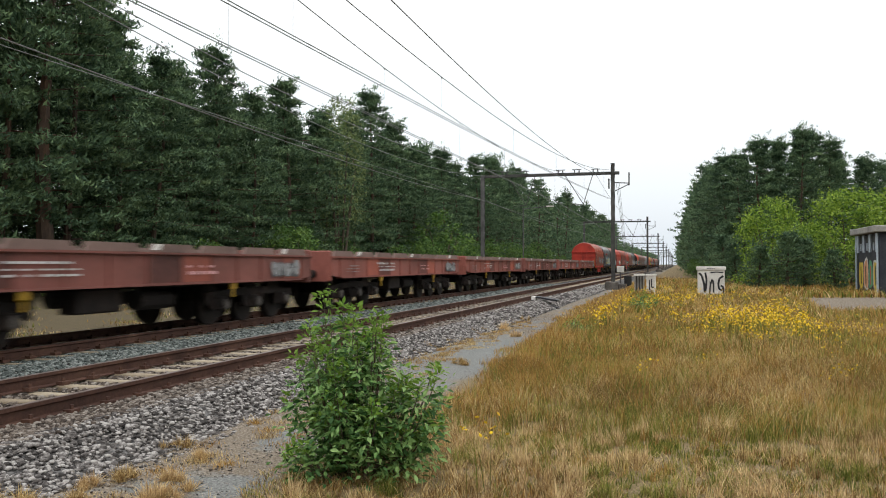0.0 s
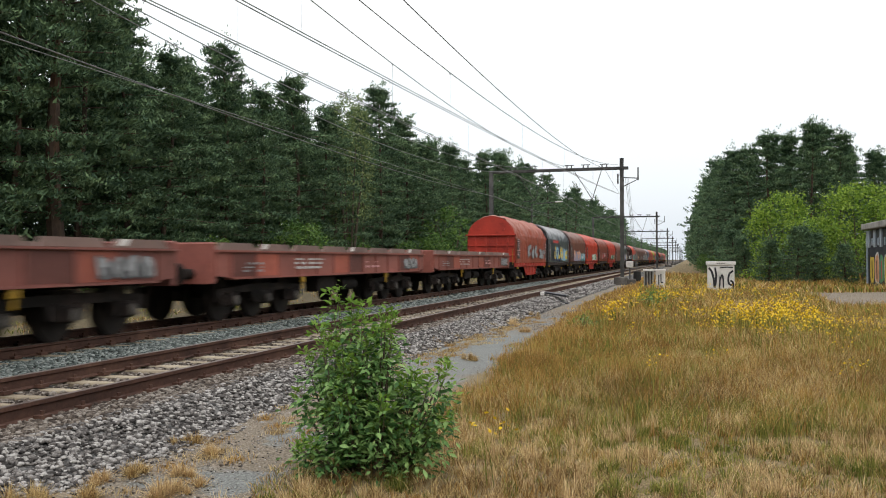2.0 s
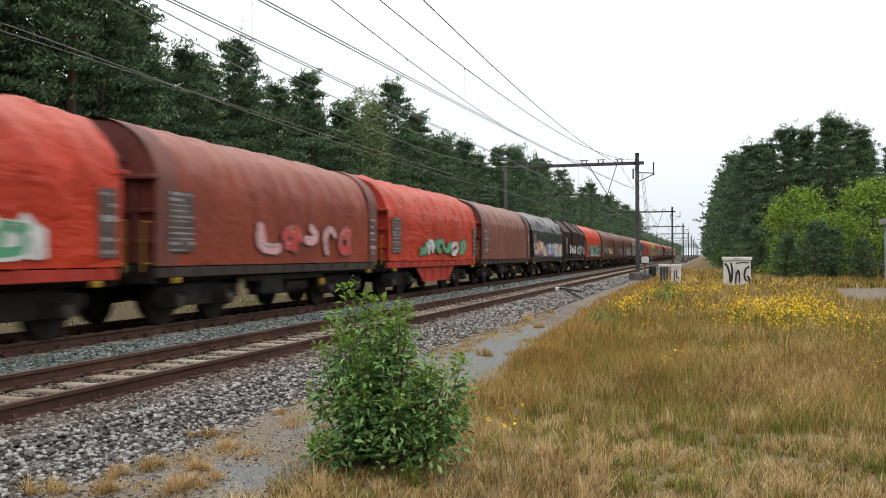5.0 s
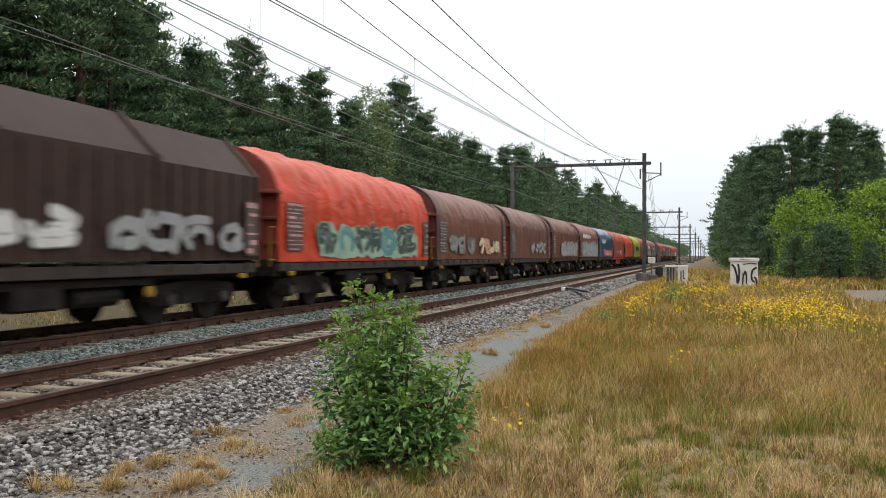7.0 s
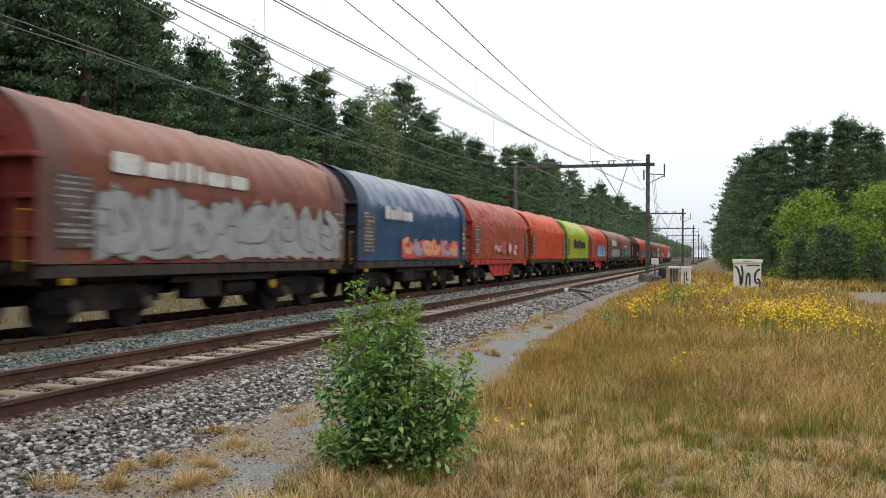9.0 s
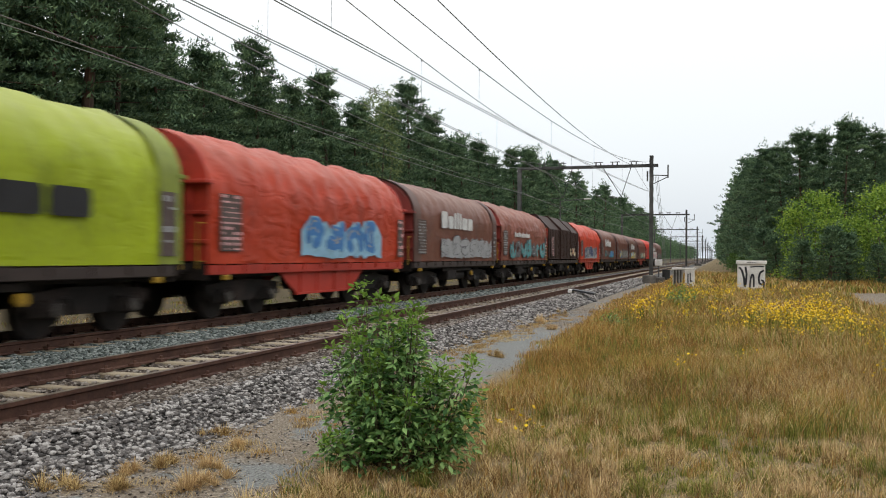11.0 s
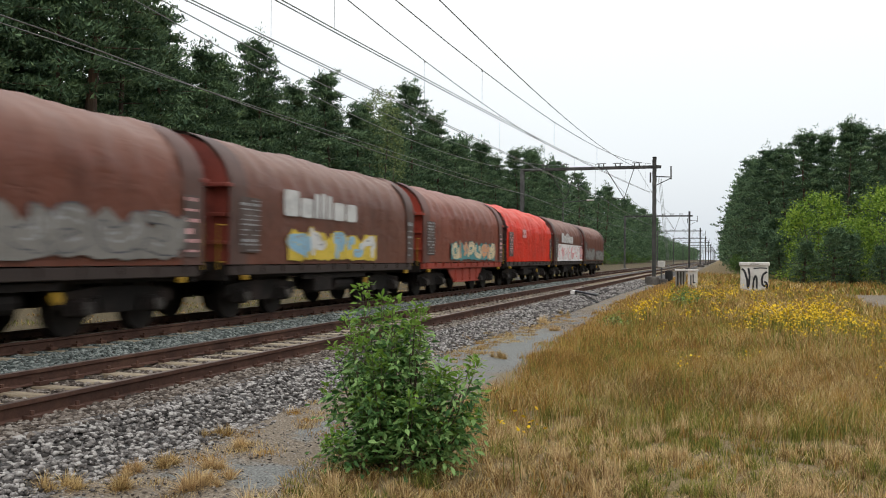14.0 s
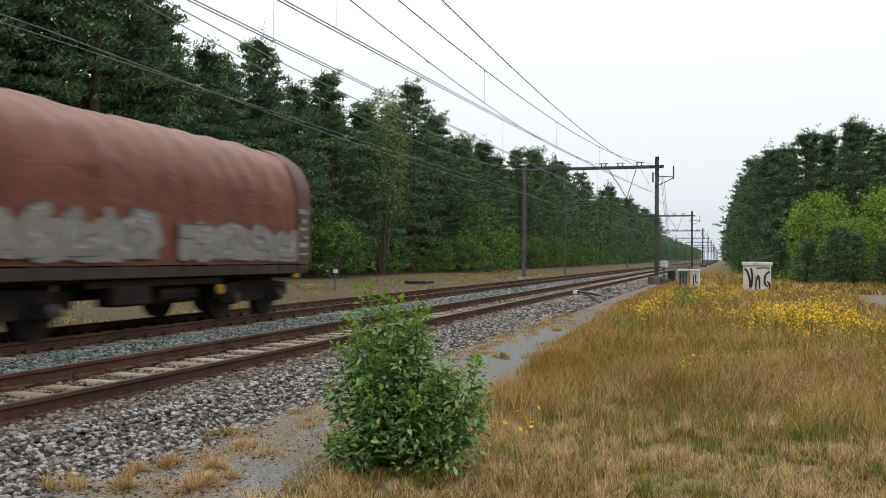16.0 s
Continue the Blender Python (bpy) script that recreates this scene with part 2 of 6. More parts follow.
def build_ground():
    xs = [-3000, -800, -200, -90, -60, -45, -36, -30, -26] + [-24 + 0.8 * i for i in range(14)] + [-12.9, -4.95, -4.7]
    xs += [-4.5 + 0.3 * i for i in range(16)] + [1 + 0.8 * i for i in range(20)] + [18, 22, 30, 45, 70, 120, 300, 900, 3000]
    ys = [-3000, -600, -120, -40, -15, -8, -4] + [-2 + 0.3 * i for i in range(60)] + [17 + 1.0 * i for i in range(60)]
    ys += [80, 90, 105, 125, 150, 190, 250, 350, 600, 1200, 3000]
    v = [(x, y, ground_height(x, y)) for y in ys for x in xs]
    n = len(xs)
    f = [(j * n + i, j * n + i + 1, (j + 1) * n + i + 1, (j + 1) * n + i) for j in range(len(ys) - 1) for i in range(n - 1)]
    m = bpy.data.materials.new("sandy_soil_path_and_turf")
    m.use_nodes = True
    nn, l = m.node_tree.nodes, m.node_tree.links
    bs = nn["Principled BSDF"]
    bs.inputs["Roughness"].default_value = 0.95
    bs.inputs["Specular IOR Level"].default_value = 0.15
    co = nn.new("ShaderNodeTexCoord")

    def tex(scale, detail=6):
        t = nn.new("ShaderNodeTexNoise")
        t.inputs["Scale"].default_value, t.inputs["Detail"].default_value = scale, detail
        l.new(co.outputs["Object"], t.inputs["Vector"])
        return t

    def ramp(src, stops):
        r = nn.new("ShaderNodeValToRGB")
        e = r.color_ramp.elements
        e[0].position, e[0].color = stops[0][0], (*stops[0][1], 1)
        e[1].position, e[1].color = stops[-1][0], (*stops[-1][1], 1)
        for p, c in stops[1:-1]:
            e.new(p).color = (*c, 1)
        l.new(src, r.inputs["Fac"])
        return r

    grit, patch, wave = tex(45, 8), tex(1.1), tex(0.7, 3)
    sand = ramp(grit.outputs["Fac"], [(0.32, (0.085, 0.070, 0.052)), (0.5, (0.20, 0.165, 0.125)), (0.68, (0.34, 0.29, 0.23))])
    gravel = ramp(grit.outputs["Fac"], [(0.35, (0.11, 0.112, 0.105)), (0.5, (0.19, 0.195, 0.185)), (0.66, (0.29, 0.295, 0.28))])
    turf = ramp(grit.outputs["Fac"], [(0.3, (0.09, 0.07, 0.035)), (0.5, (0.20, 0.15, 0.08)), (0.7, (0.34, 0.26, 0.15))])
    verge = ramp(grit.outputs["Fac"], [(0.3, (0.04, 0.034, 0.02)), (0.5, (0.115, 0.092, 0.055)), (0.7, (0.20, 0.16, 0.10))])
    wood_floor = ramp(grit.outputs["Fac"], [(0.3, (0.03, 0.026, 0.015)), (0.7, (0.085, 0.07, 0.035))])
    sep = nn.new("ShaderNodeSeparateXYZ")
    l.new(co.outputs["Object"], sep.inputs[0])

    def mix(a, b, fac):
        x = nn.new("ShaderNodeMix")
        x.data_type = "RGBA"
        l.new(fac, x.inputs[0])
        l.new(a, x.inputs[6])
        l.new(b, x.inputs[7])
        return x.outputs[2]

    def step(src, at, soft, wob):
        """0 below `at`, 1 above, the border waving by `wob` metres."""
        a = nn.new("ShaderNodeMath")
        a.operation = "MULTIPLY_ADD"
        l.new(wave.outputs["Fac"], a.inputs[0])
        a.inputs[1].default_value = wob
        l.new(src, a.inputs[2])
        r = nn.new("ShaderNodeMapRange")
        l.new(a.outputs[0], r.inputs[0])
        r.inputs[1].default_value, r.inputs[2].default_value = at + wob / 2 - soft, at + wob / 2 + soft
        return r.outputs[0]

    sel = nn.new("ShaderNodeMapRange")
    l.new(patch.outputs["Fac"], sel.inputs[0])
    sel.inputs[1].default_value, sel.inputs[2].default_value = 0.55, 0.60
    near_y = nn.new("ShaderNodeMath")
    near_y.operation = "MULTIPLY"
    l.new(step(sep.outputs["Y"], 12.5, 1.0, 2.0), near_y.inputs[0])
    inv = nn.new("ShaderNodeMath")
    inv.operation = "SUBTRACT"
    inv.inputs[0].default_value = 1.0
    l.new(step(sep.outputs["Y"], 20.5, 1.0, 2.0), inv.inputs[1])
    l.new(inv.outputs[0], near_y.inputs[1])
    most = nn.new("ShaderNodeMath")
    most.operation = "MAXIMUM"
    l.new(near_y.outputs[0], most.inputs[0])
    l.new(sel.outputs[0], most.inputs[1])
    path = mix(sand.outputs[0], gravel.outputs[0], most.outputs[0])
    c = mix(path, turf.outputs[0], step(sep.outputs["X"], -3.1, 0.15, 0.9))
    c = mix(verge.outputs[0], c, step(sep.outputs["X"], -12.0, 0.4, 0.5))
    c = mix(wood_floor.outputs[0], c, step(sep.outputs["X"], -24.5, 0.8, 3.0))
    c2 = nn.new("ShaderNodeMath")
    c2.operation = "MULTIPLY"
    track_x = step(sep.outputs["X"], 5.4, 0.3, 1.2)
    track_y = step(sep.outputs["Y"], 33.0, 1.0, 1.5)
    far_y = nn.new("ShaderNodeMath")
    far_y.operation = "SUBTRACT"
    far_y.inputs[0].default_value = 1.0
    l.new(step(sep.outputs["Y"], 49.0, 1.0, 1.5), far_y.inputs[1])
    c3 = nn.new("ShaderNodeMath")
    c3.operation = "MULTIPLY"
    l.new(track_x, c2.inputs[0])
    l.new(track_y, c2.inputs[1])
    l.new(c2.outputs[0], c3.inputs[0])
    l.new(far_y.outputs[0], c3.inputs[1])
    c = mix(c, sand.outputs[0], c3.outputs[0])
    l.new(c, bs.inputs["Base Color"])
    b = nn.new("ShaderNodeBump")
    b.inputs["Strength"].default_value, b.inputs["Distance"].default_value = 0.7, 0.02
    l.new(grit.outputs["Fac"], b.inputs["Height"])
    l.new(b.outputs[0], bs.inputs["Normal"])
    me = bpy.data.meshes.new("ground")
    me.from_pydata(v, [], f)
    me.materials.append(m)
    me.shade_smooth()
    tagged(new("ground", me), "sandy path, dry turf and verge beside the railway line", "ground", kind="structure")


def bed_height(x):
    """Top of the ballast across both tracks."""
    pts = [(-13.2, -0.62), (-12.4, -0.22), (-12.1, -0.225), (-9.6, -0.225), (-9.4, -0.20), (-8.8, -0.26), (-8.2, -0.20), (-8.0, -0.225), (-5.5, -0.225), (-5.35, -0.20), (-5.2, -0.23), (-4.55, -0.56)]
    for (a, za), (b, zb) in zip(pts, pts[1:]):
        if a <= x <= b:
            return za + (zb - za) * (x - a) / (b - a)
    return -0.62


def build_ballast():
    xs = np.arange(-13.2, -4.54, 0.15).tolist()
    ys = [-60 + 5 * i for i in range(12)] + [0.2 * i for i in range(200)] + [40 + i for i in range(60)] + [100, 120, 150, 200, 300, 500, 900, 1500]
    v = [(x, y, bed_height(x) + 0.03 * noise.noise((x * 2.2, y * 2.2, 0))) for y in ys for x in xs]
    n = len(xs)
    f = [(j * n + i, j * n + i + 1, (j + 1) * n + i + 1, (j + 1) * n + i) for j in range(len(ys) - 1) for i in range(n - 1)]
    m = bpy.data.materials.new("ballast_bed")
    m.use_nodes = True
    nn, l = m.node_tree.nodes, m.node_tree.links
    bs = nn["Principled BSDF"]
    bs.inputs["Roughness"].default_value = 0.9
    co = nn.new("ShaderNodeTexCoord")
    cell = nn.new("ShaderNodeTexVoronoi")
    cell.inputs["Scale"].default_value = 20
    l.new(co.outputs["Object"], cell.inputs["Vector"])
    sepc = nn.new("ShaderNodeSeparateColor")
    l.new(cell.outputs["Color"], sepc.inputs[0])
    r = nn.new("ShaderNodeValToRGB")
    e = r.color_ramp.elements
    e[0].position, e[0].color, e[1].position, e[1].color = 0.0, (0.035, 0.033, 0.032, 1), 1.0, (0.26, 0.25, 0.24, 1)
    e.new(0.5).color = (0.105, 0.10, 0.097, 1)
    l.new(sepc.outputs[0], r.inputs["Fac"])
    big = nn.new("ShaderNodeTexNoise")
    big.inputs["Scale"].default_value = 0.8
    l.new(co.outputs["Object"], big.inputs["Vector"])
    mx = nn.new("ShaderNodeMix")
    mx.data_type, mx.blend_type = "RGBA", "MULTIPLY"
    mx.inputs[0].default_value = 0.5
    l.new(r.outputs[0], mx.inputs[6])
    l.new(big.outputs["Fac"], mx.inputs[7])
    l.new(mx.outputs[2], bs.inputs["Base Color"])
    b = nn.new("ShaderNodeBump")
    b.inputs["Strength"].default_value, b.inputs["Distance"].default_value = 1.0, 0.05
    b.invert = True
    l.new(cell.outputs["Distance"], b.inputs["Height"])
    l.new(b.outputs[0], bs.inputs["Normal"])
    me = bpy.data.meshes.new("ballast_bed")
    me.from_pydata(v, [], f)
    me.materials.append(m)
    return tagged(new("ballast_bed", me), "grey crushed stone ballast under both tracks", "ballast", kind="structure")


ICO_V = np.array([(-1, 1.618, 0), (1, 1.618, 0), (-1, -1.618, 0), (1, -1.618, 0), (0, -1, 1.618), (0, 1, 1.618), (0, -1, -1.618), (0, 1, -1.618),
                  (1.618, 0, -1), (1.618, 0, 1), (-1.618, 0, -1), (-1.618, 0, 1)]) / 1.9
ICO_F = np.array([(0, 11, 5), (0, 5, 1), (0, 1, 7), (0, 7, 10), (0, 10, 11), (1, 5, 9), (5, 11, 4), (11, 10, 2), (10, 7, 6), (7, 1, 8),
                  (3, 9, 4), (3, 4, 2), (3, 2, 6), (3, 6, 8), (3, 8, 9), (4, 9, 5), (2, 4, 11), (6, 2, 10), (8, 6, 7), (9, 8, 1)])


def build_stones(name, mat, spans, label, seed):
    """Loose crushed stones; spans: x0, x1, y0, y1, stones a square metre, radius."""
    rng = np.random.default_rng(seed)
    V, F, k = [], [], 0
    for x0, x1, y0, y1, dens, rad in spans:
        n = int((x1 - x0) * (y1 - y0) * dens)
        x, y = rng.uniform(x0, x1, n), rng.uniform(y0, y1, n)
        bay = np.where(x < -9.2, np.mod((y - 4.0) / PITCH + 0.5, 1.0), np.mod((y + 4.0) / PITCH + 0.5, 1.0))
        free = (np.abs(bay - 0.5) > 0.27) | (x > -5.93) | ((x > -9.5) & (x < -8.06))
        x, y = x[free], y[free]
        n = len(x)
        z = np.array([max(bed_height(a), GRASS_Z) for a in x]) + np.clip((-5.15 - x) / 0.35, 0, 1) * np.where(x > -5.95, 0.05, 0.03)
        r = rad * rng.uniform(0.6, 1.35, n)
        base = ICO_V[None] * rng.uniform(0.72, 1.22, (n, 12, 1)) * (r[:, None] * np.ones((1, 3)))[:, None, :] * np.stack([rng.uniform(1.0, 1.7, n), rng.uniform(.7, 1.1, n), rng.uniform(.45, .8, n)], 1)[:, None, :]
        a = rng.uniform(0, 6.28, n)
        c, s = np.cos(a)[:, None], np.sin(a)[:, None]
        P = np.stack([base[..., 0] * c - base[..., 1] * s, base[..., 0] * s + base[..., 1] * c, base[..., 2]], 2)
        P += np.stack([x, y, z + r * rng.uniform(-0.15, 0.55, n)], 1)[:, None, :]
        V.append(P.reshape(-1, 3))
        F.append((ICO_F[None] + (k + np.arange(n) * 12)[:, None, None]).reshape(-1, 3))
        k += n * 12
    ob = new(name, many(name, np.concatenate(V), np.concatenate(F), mat))
    return tagged(ob, label, "ballast", kind="stuff")


def rail_profile(x):
    """Flat-bottomed rail, the head's top at z = 0."""
    half = [(0.036, 0.0), (0.036, -0.036), (0.009, -0.052), (0.009, -0.14), (0.07, -0.155), (0.07, -0.168)]
    return [(x + a, z) for a, z in half] + [(x - a, z) for a, z in half[::-1]]


def build_track(name, xc, label, count, start):
    track = tagged(empty(name, pose(xc, 0, 0)), label, "railway track", kind="structure")
    for s in (-1, 1):
        rail = part("rail", Shape().prism(rail_profile(s * HALF), -60, 1500), RAILRUST, track)
        part("running_surface", Shape().box(s * HALF - 0.032, s * HALF + 0.032, -60, 1500, 0.0005, 0.004), RAILHEAD, rail)
    me = Shape().box(-1.28, 1.28, -0.105, 0.105, -0.36, -0.168, b=0.02).mesh("sleeper", SLEEPER)
    for i in range(count):
        dz = -0.004 * ((i * 37) % 5)
        part("sleeper", me, SLEEPER, track, at=pose(0.01 * ((i * 53) % 7 - 3), start + PITCH * i, dz, 0, 0, 0.5 * ((i * 29) % 5 - 2)))
    rest = Shape()
    clips = Shape()
    for i in range(count + 250):
        y = start + PITCH * i
        if i >= count:
            rest.box(-1.28, 1.28, y - 0.12, y + 0.12, -0.36, -0.17)
        if i < 200:
            for s in (-1, 1):
                for d in (-1, 1):
                    x = s * HALF + d * 0.10
                    clips.box(x - 0.05, x + 0.05, y - 0.07, y + 0.07, -0.17, -0.125)
                    clips.tube((x, y, -0.14), (x, y, -0.085), 0.022, n=6)
    tagged(part("sleepers_further_on", rest, SLEEPER, track), kind="stuff")
    tagged(part("rail_fastenings", clips, RAILRUST, track), kind="stuff")
    return track


DARKCONCRETE = shade("dark_weathered_concrete", [(0.055, 0.05, 0.045), (0.11, 0.10, 0.09), (0.18, 0.165, 0.15)], 0.9, 0, 1.6, 25, 0.003)

# ---------- overhead line ----------
PORTALS = [60.0 + 69.0 * i for i in range(-1, 11)]
MAST_R, MAST_L, BEAM_Z = -4.36, -13.65, 7.68


def lattice(shape, x, z0, z1, w, d, sections):
    """An upright of two channels joined by flat lacing."""
    for s in (-1, 1):
        shape.box(x - w / 2, x + w / 2, s * d / 2 - 0.02, s * d / 2 + 0.02, z0, z1)
    h = (z1 - z0) / sections
    for i in range(sections):
        a, b = z0 + h * i, z0 + h * (i + 1)
        for sx in (-1, 1):
            p = 1 if i % 2 else -1
            shape.tube((x + sx * w / 2, -p * d / 2, a), (x + sx * w / 2, p * d / 2, b), 0.018, n=4)


def build_portal(y):
    g = tagged(empty("overhead_line_portal", pose(0, y, 0)), "dark steel portal carrying the overhead wires across both tracks", "catenary portal", "portals along the line")
    part("mast", (lambda s: (lattice(s, MAST_R, -0.2, 8.35, 0.24, 0.32, 22), s.box(MAST_R - 0.13, MAST_R + 0.13, -0.18, 0.18, 8.3, 8.36))[1])(Shape()), MASTSTEEL, g, "dark laced steel mast")
    part("mast", (lambda s: (lattice(s, MAST_L, -0.2, 7.78, 0.24, 0.32, 20), s)[1])(Shape()), STEEL, g, "grey laced steel mast")
    beam = Shape()
    for dy in (-0.12, 0.12):
        beam.box(MAST_L - 0.1, MAST_R + 0.45, dy - 0.03, dy + 0.03, BEAM_Z - 0.10, BEAM_Z + 0.10, b=0.01)
    for i in range(15):
        beam.box(MAST_L + 0.3 + 0.63 * i, MAST_L + 0.4 + 0.63 * i, -0.09, 0.09, BEAM_Z - 0.06, BEAM_Z + 0.06)
    part("beam", beam, MASTSTEEL, g)
    for x in (-5.55, -6.85, -8.0, -10.6, -12.0):
        s = Shape()
        for dx in (-0.16, 0.16):
            s.tube((x + dx, 0, BEAM_Z + 0.10), (x + dx, 0, BEAM_Z + 0.30), 0.05, 0.035)
        s.box(x - 0.32, x + 0.32, -0.04, 0.04, BEAM_Z + 0.29, BEAM_Z + 0.34)
        part("insulator", s, STEEL, g, "brown insulators with a steel saddle")
    for xc in (NEAR, FAR):
        s = Shape()
        s.tube((xc + 1.0, 0, BEAM_Z - 0.1), (xc + 0.35, 0, 5.55), 0.025).tube((xc - 0.9, 0, BEAM_Z - 0.1), (xc + 0.35, 0, 5.55), 0.025)
        s.tube((xc + 0.35, 0, 5.55), (xc - 0.5, 0, 5.5), 0.02)
        part("registration_arm", s, MASTSTEEL, g)
    s = Shape()
    s.tube((MAST_R + 0.1, 0, 7.02), (MAST_R + 1.1, 0, 6.95), 0.035).tube((MAST_R + 0.1, 0, 6.4), (MAST_R + 1.1, 0, 6.88), 0.03)
    s.box(MAST_R + 1.06, MAST_R + 1.15, -0.05, 0.05, 6.8, 7.7)
    s.box(MAST_R - 0.32, MAST_R - 0.22, -0.05, 0.05, 6.6, 7.3)
    part("bracket", s, MASTSTEEL, g)
    part("foundation", Shape().box(MAST_R - 0.55, MAST_R + 0.35, -0.5, 0.5, -0.7, 0.12, b=0.06).box(MAST_R + 0.36, MAST_R + 0.95, -0.4, 0.3, -0.7, -0.02, b=0.05), DARKCONCRETE, g, "grey concrete foundation block")
    part("foundation", Shape().box(MAST_L - 0.4, MAST_L + 0.4, -0.4, 0.4, -0.7, -0.05, b=0.05), CONCRETE, g)
    return g


def wire(name, x0, x1, sag, r, label, dropped=None, z_port=7.95):
    """A wire over the spans: x0 to x1 across the first span; sag: height, place and curve of its lowest point there;
    dropped: height and rise of the contact wire that hangs from it."""
    zv, yv, k = sag
    end = zv + k * (PORTALS[1] - yv) ** 2
    run, drops = [], Shape()
    spans = list(zip(PORTALS[:8], PORTALS[1:9]))
    for i, (a, b) in enumerate(spans if x0 == x1 else spans[:1]):
        pts = []
        for j in range(25):
            u = j / 24
            y = a + (b - a) * u
            if i == 0:
                pts.append((x0 + (x1 - x0) * u, y, min(zv + k * (y - yv) ** 2, max(z_port, zv + k * (b - yv) ** 2))))
            else:
                pts.append((x0, y, zv + (end - zv) * (2 * u - 1) ** 2))
        run += pts[1 if run else 0:]
        if dropped:
            for j in range(2, 24, 3):
                x, y, z = pts[j]
                low = dropped[0] + dropped[1] * (y - 20) ** 2 if i == 0 else dropped[0]
                drops.tube((x, y, z), (x, y, low), 0.004, n=4)
                drops.box(x - 0.012, x + 0.012, y - 0.03, y + 0.03, z - 0.05, z)
    ob = tagged(part(name, Shape().hose(run, r), WIRE), label, "overhead wire", "overhead wires")
    if dropped:
        tagged(part("dropper", drops, WIRE, ob), kind="stuff")
    return ob


build_ground()
build_ballast()
build_track("track_near", NEAR, "rusty rails on light weathered sleepers", 260, -4.0)
build_track("track_far", FAR, "rusty rails on weathered sleepers in grey ballast", 120, 4.0)
for y in PORTALS:
    build_portal(y)
for dx in (-0.05, 0.05):
    wire("contact_wire", -7.75 + dx, -4.60 + dx, (5.43, 20.7, 0.00031), 0.010, "pale copper contact wire drawn aside to the tensioning mast", None, 5.45)
    wire("contact_wire", -8.0 + dx, -8.0 + dx, (5.36, 9.6, 0.00010), 0.010, "straight copper contact wire above the near track", None, 5.45)
wire("messenger_wire", -7.75, -4.60, (6.40, 31.2, 0.00183), 0.012, "sagging messenger wire with thin droppers", (5.43, 0.0003))
wire("messenger_wire", -8.0, -8.0, (6.74, 32.8, 0.00154), 0.012, "sagging messenger wire with thin droppers", (5.37, 0.0001))
wire("messenger_wire", -10.83, -10.83, (6.17, 28.4, 0.00180), 0.012, "sagging messenger wire above the far track")
wire("feeder_wire", -5.55, -5.55, (6.55, 26.6, 0.00102), 0.013, "sagging feeder wire above the portal beam")
wire("feeder_wire", -12.0, -12.0, (6.09, 33.0, 0.00226), 0.012, "sagging feeder wire above the portal beam")
wire("contact_wire", -11.3, -11.3, (5.14, 20, 0.00001), 0.009, "straight copper contact wire above the far track", None, 5.45)
for dx in (-0.015, 0.015):
    wire("feeder_wire", -13.4 + dx, -13.4 + dx, (5.62, 38.1, 0.00067), 0.011, "pale feeder wire hung from the masts beside the wood", None, 6.0)

build_stones("loose_ballast", STONE, [(-5.42, -4.66, 1.5, 12, 1250, 0.026), (-5.45, -4.74, 12, 22, 800, 0.029), (-5.7, -4.75, 22, 38, 300, 0.039), (-5.7, -4.8, 38, 62, 100, 0.055),
                                   (-4.72, -4.45, 2, 9, 260, 0.017), (-4.8, -4.55, 9, 24, 150, 0.020), (-4.6, -3.0, 2, 30, 170, 0.008)], "grey crushed ballast stones along the near track", 1)
build_stones("loose_ballast", BLUESTONE, [(-10.0, -7.6, 6, 18, 560, 0.026), (-10.0, -7.6, 18, 32, 260, 0.033), (-10.0, -7.6, 32, 64, 80, 0.052)], "greenish grey ballast stones between the tracks", 2)
build_stones("loose_ballast", BROWNSTONE, [(-7.4, -6.1, 4, 24, 560, 0.025), (-7.4, -6.1, 24, 48, 200, 0.034), (-5.95, -5.33, 2, 14, 1150, 0.025), (-5.95, -5.4, 14, 40, 520, 0.029), (-4.8, -3.5, 2, 13, 60, 0.011)], "rust-stained ballast stones beside and between the near rails", 3)


# ---------- the train ----------
SIDE = 1.42


def hood_profile(w=SIDE, z0=1.15, zt=3.9):
    """Tarpaulin section: upright sides, a shoulder, a round roof; from one lower edge over the top to the other."""
    half = [(1.0, 0.0), (1.0, 0.25), (1.0, 0.45), (1.0, 0.56), (0.992, 0.615), (0.972, 0.66), (0.935, 0.71), (0.88, 0.765), (0.80, 0.82), (0.70, 0.868), (0.58, 0.912), (0.44, 0.95), (0.28, 0.98), (0.12, 0.996)]
    pts = [(w * a, z0 + (zt - z0) * b) for a, b in half]
    return pts + [(0.0, zt)] + [(-a, b) for a, b in pts[::-1]]


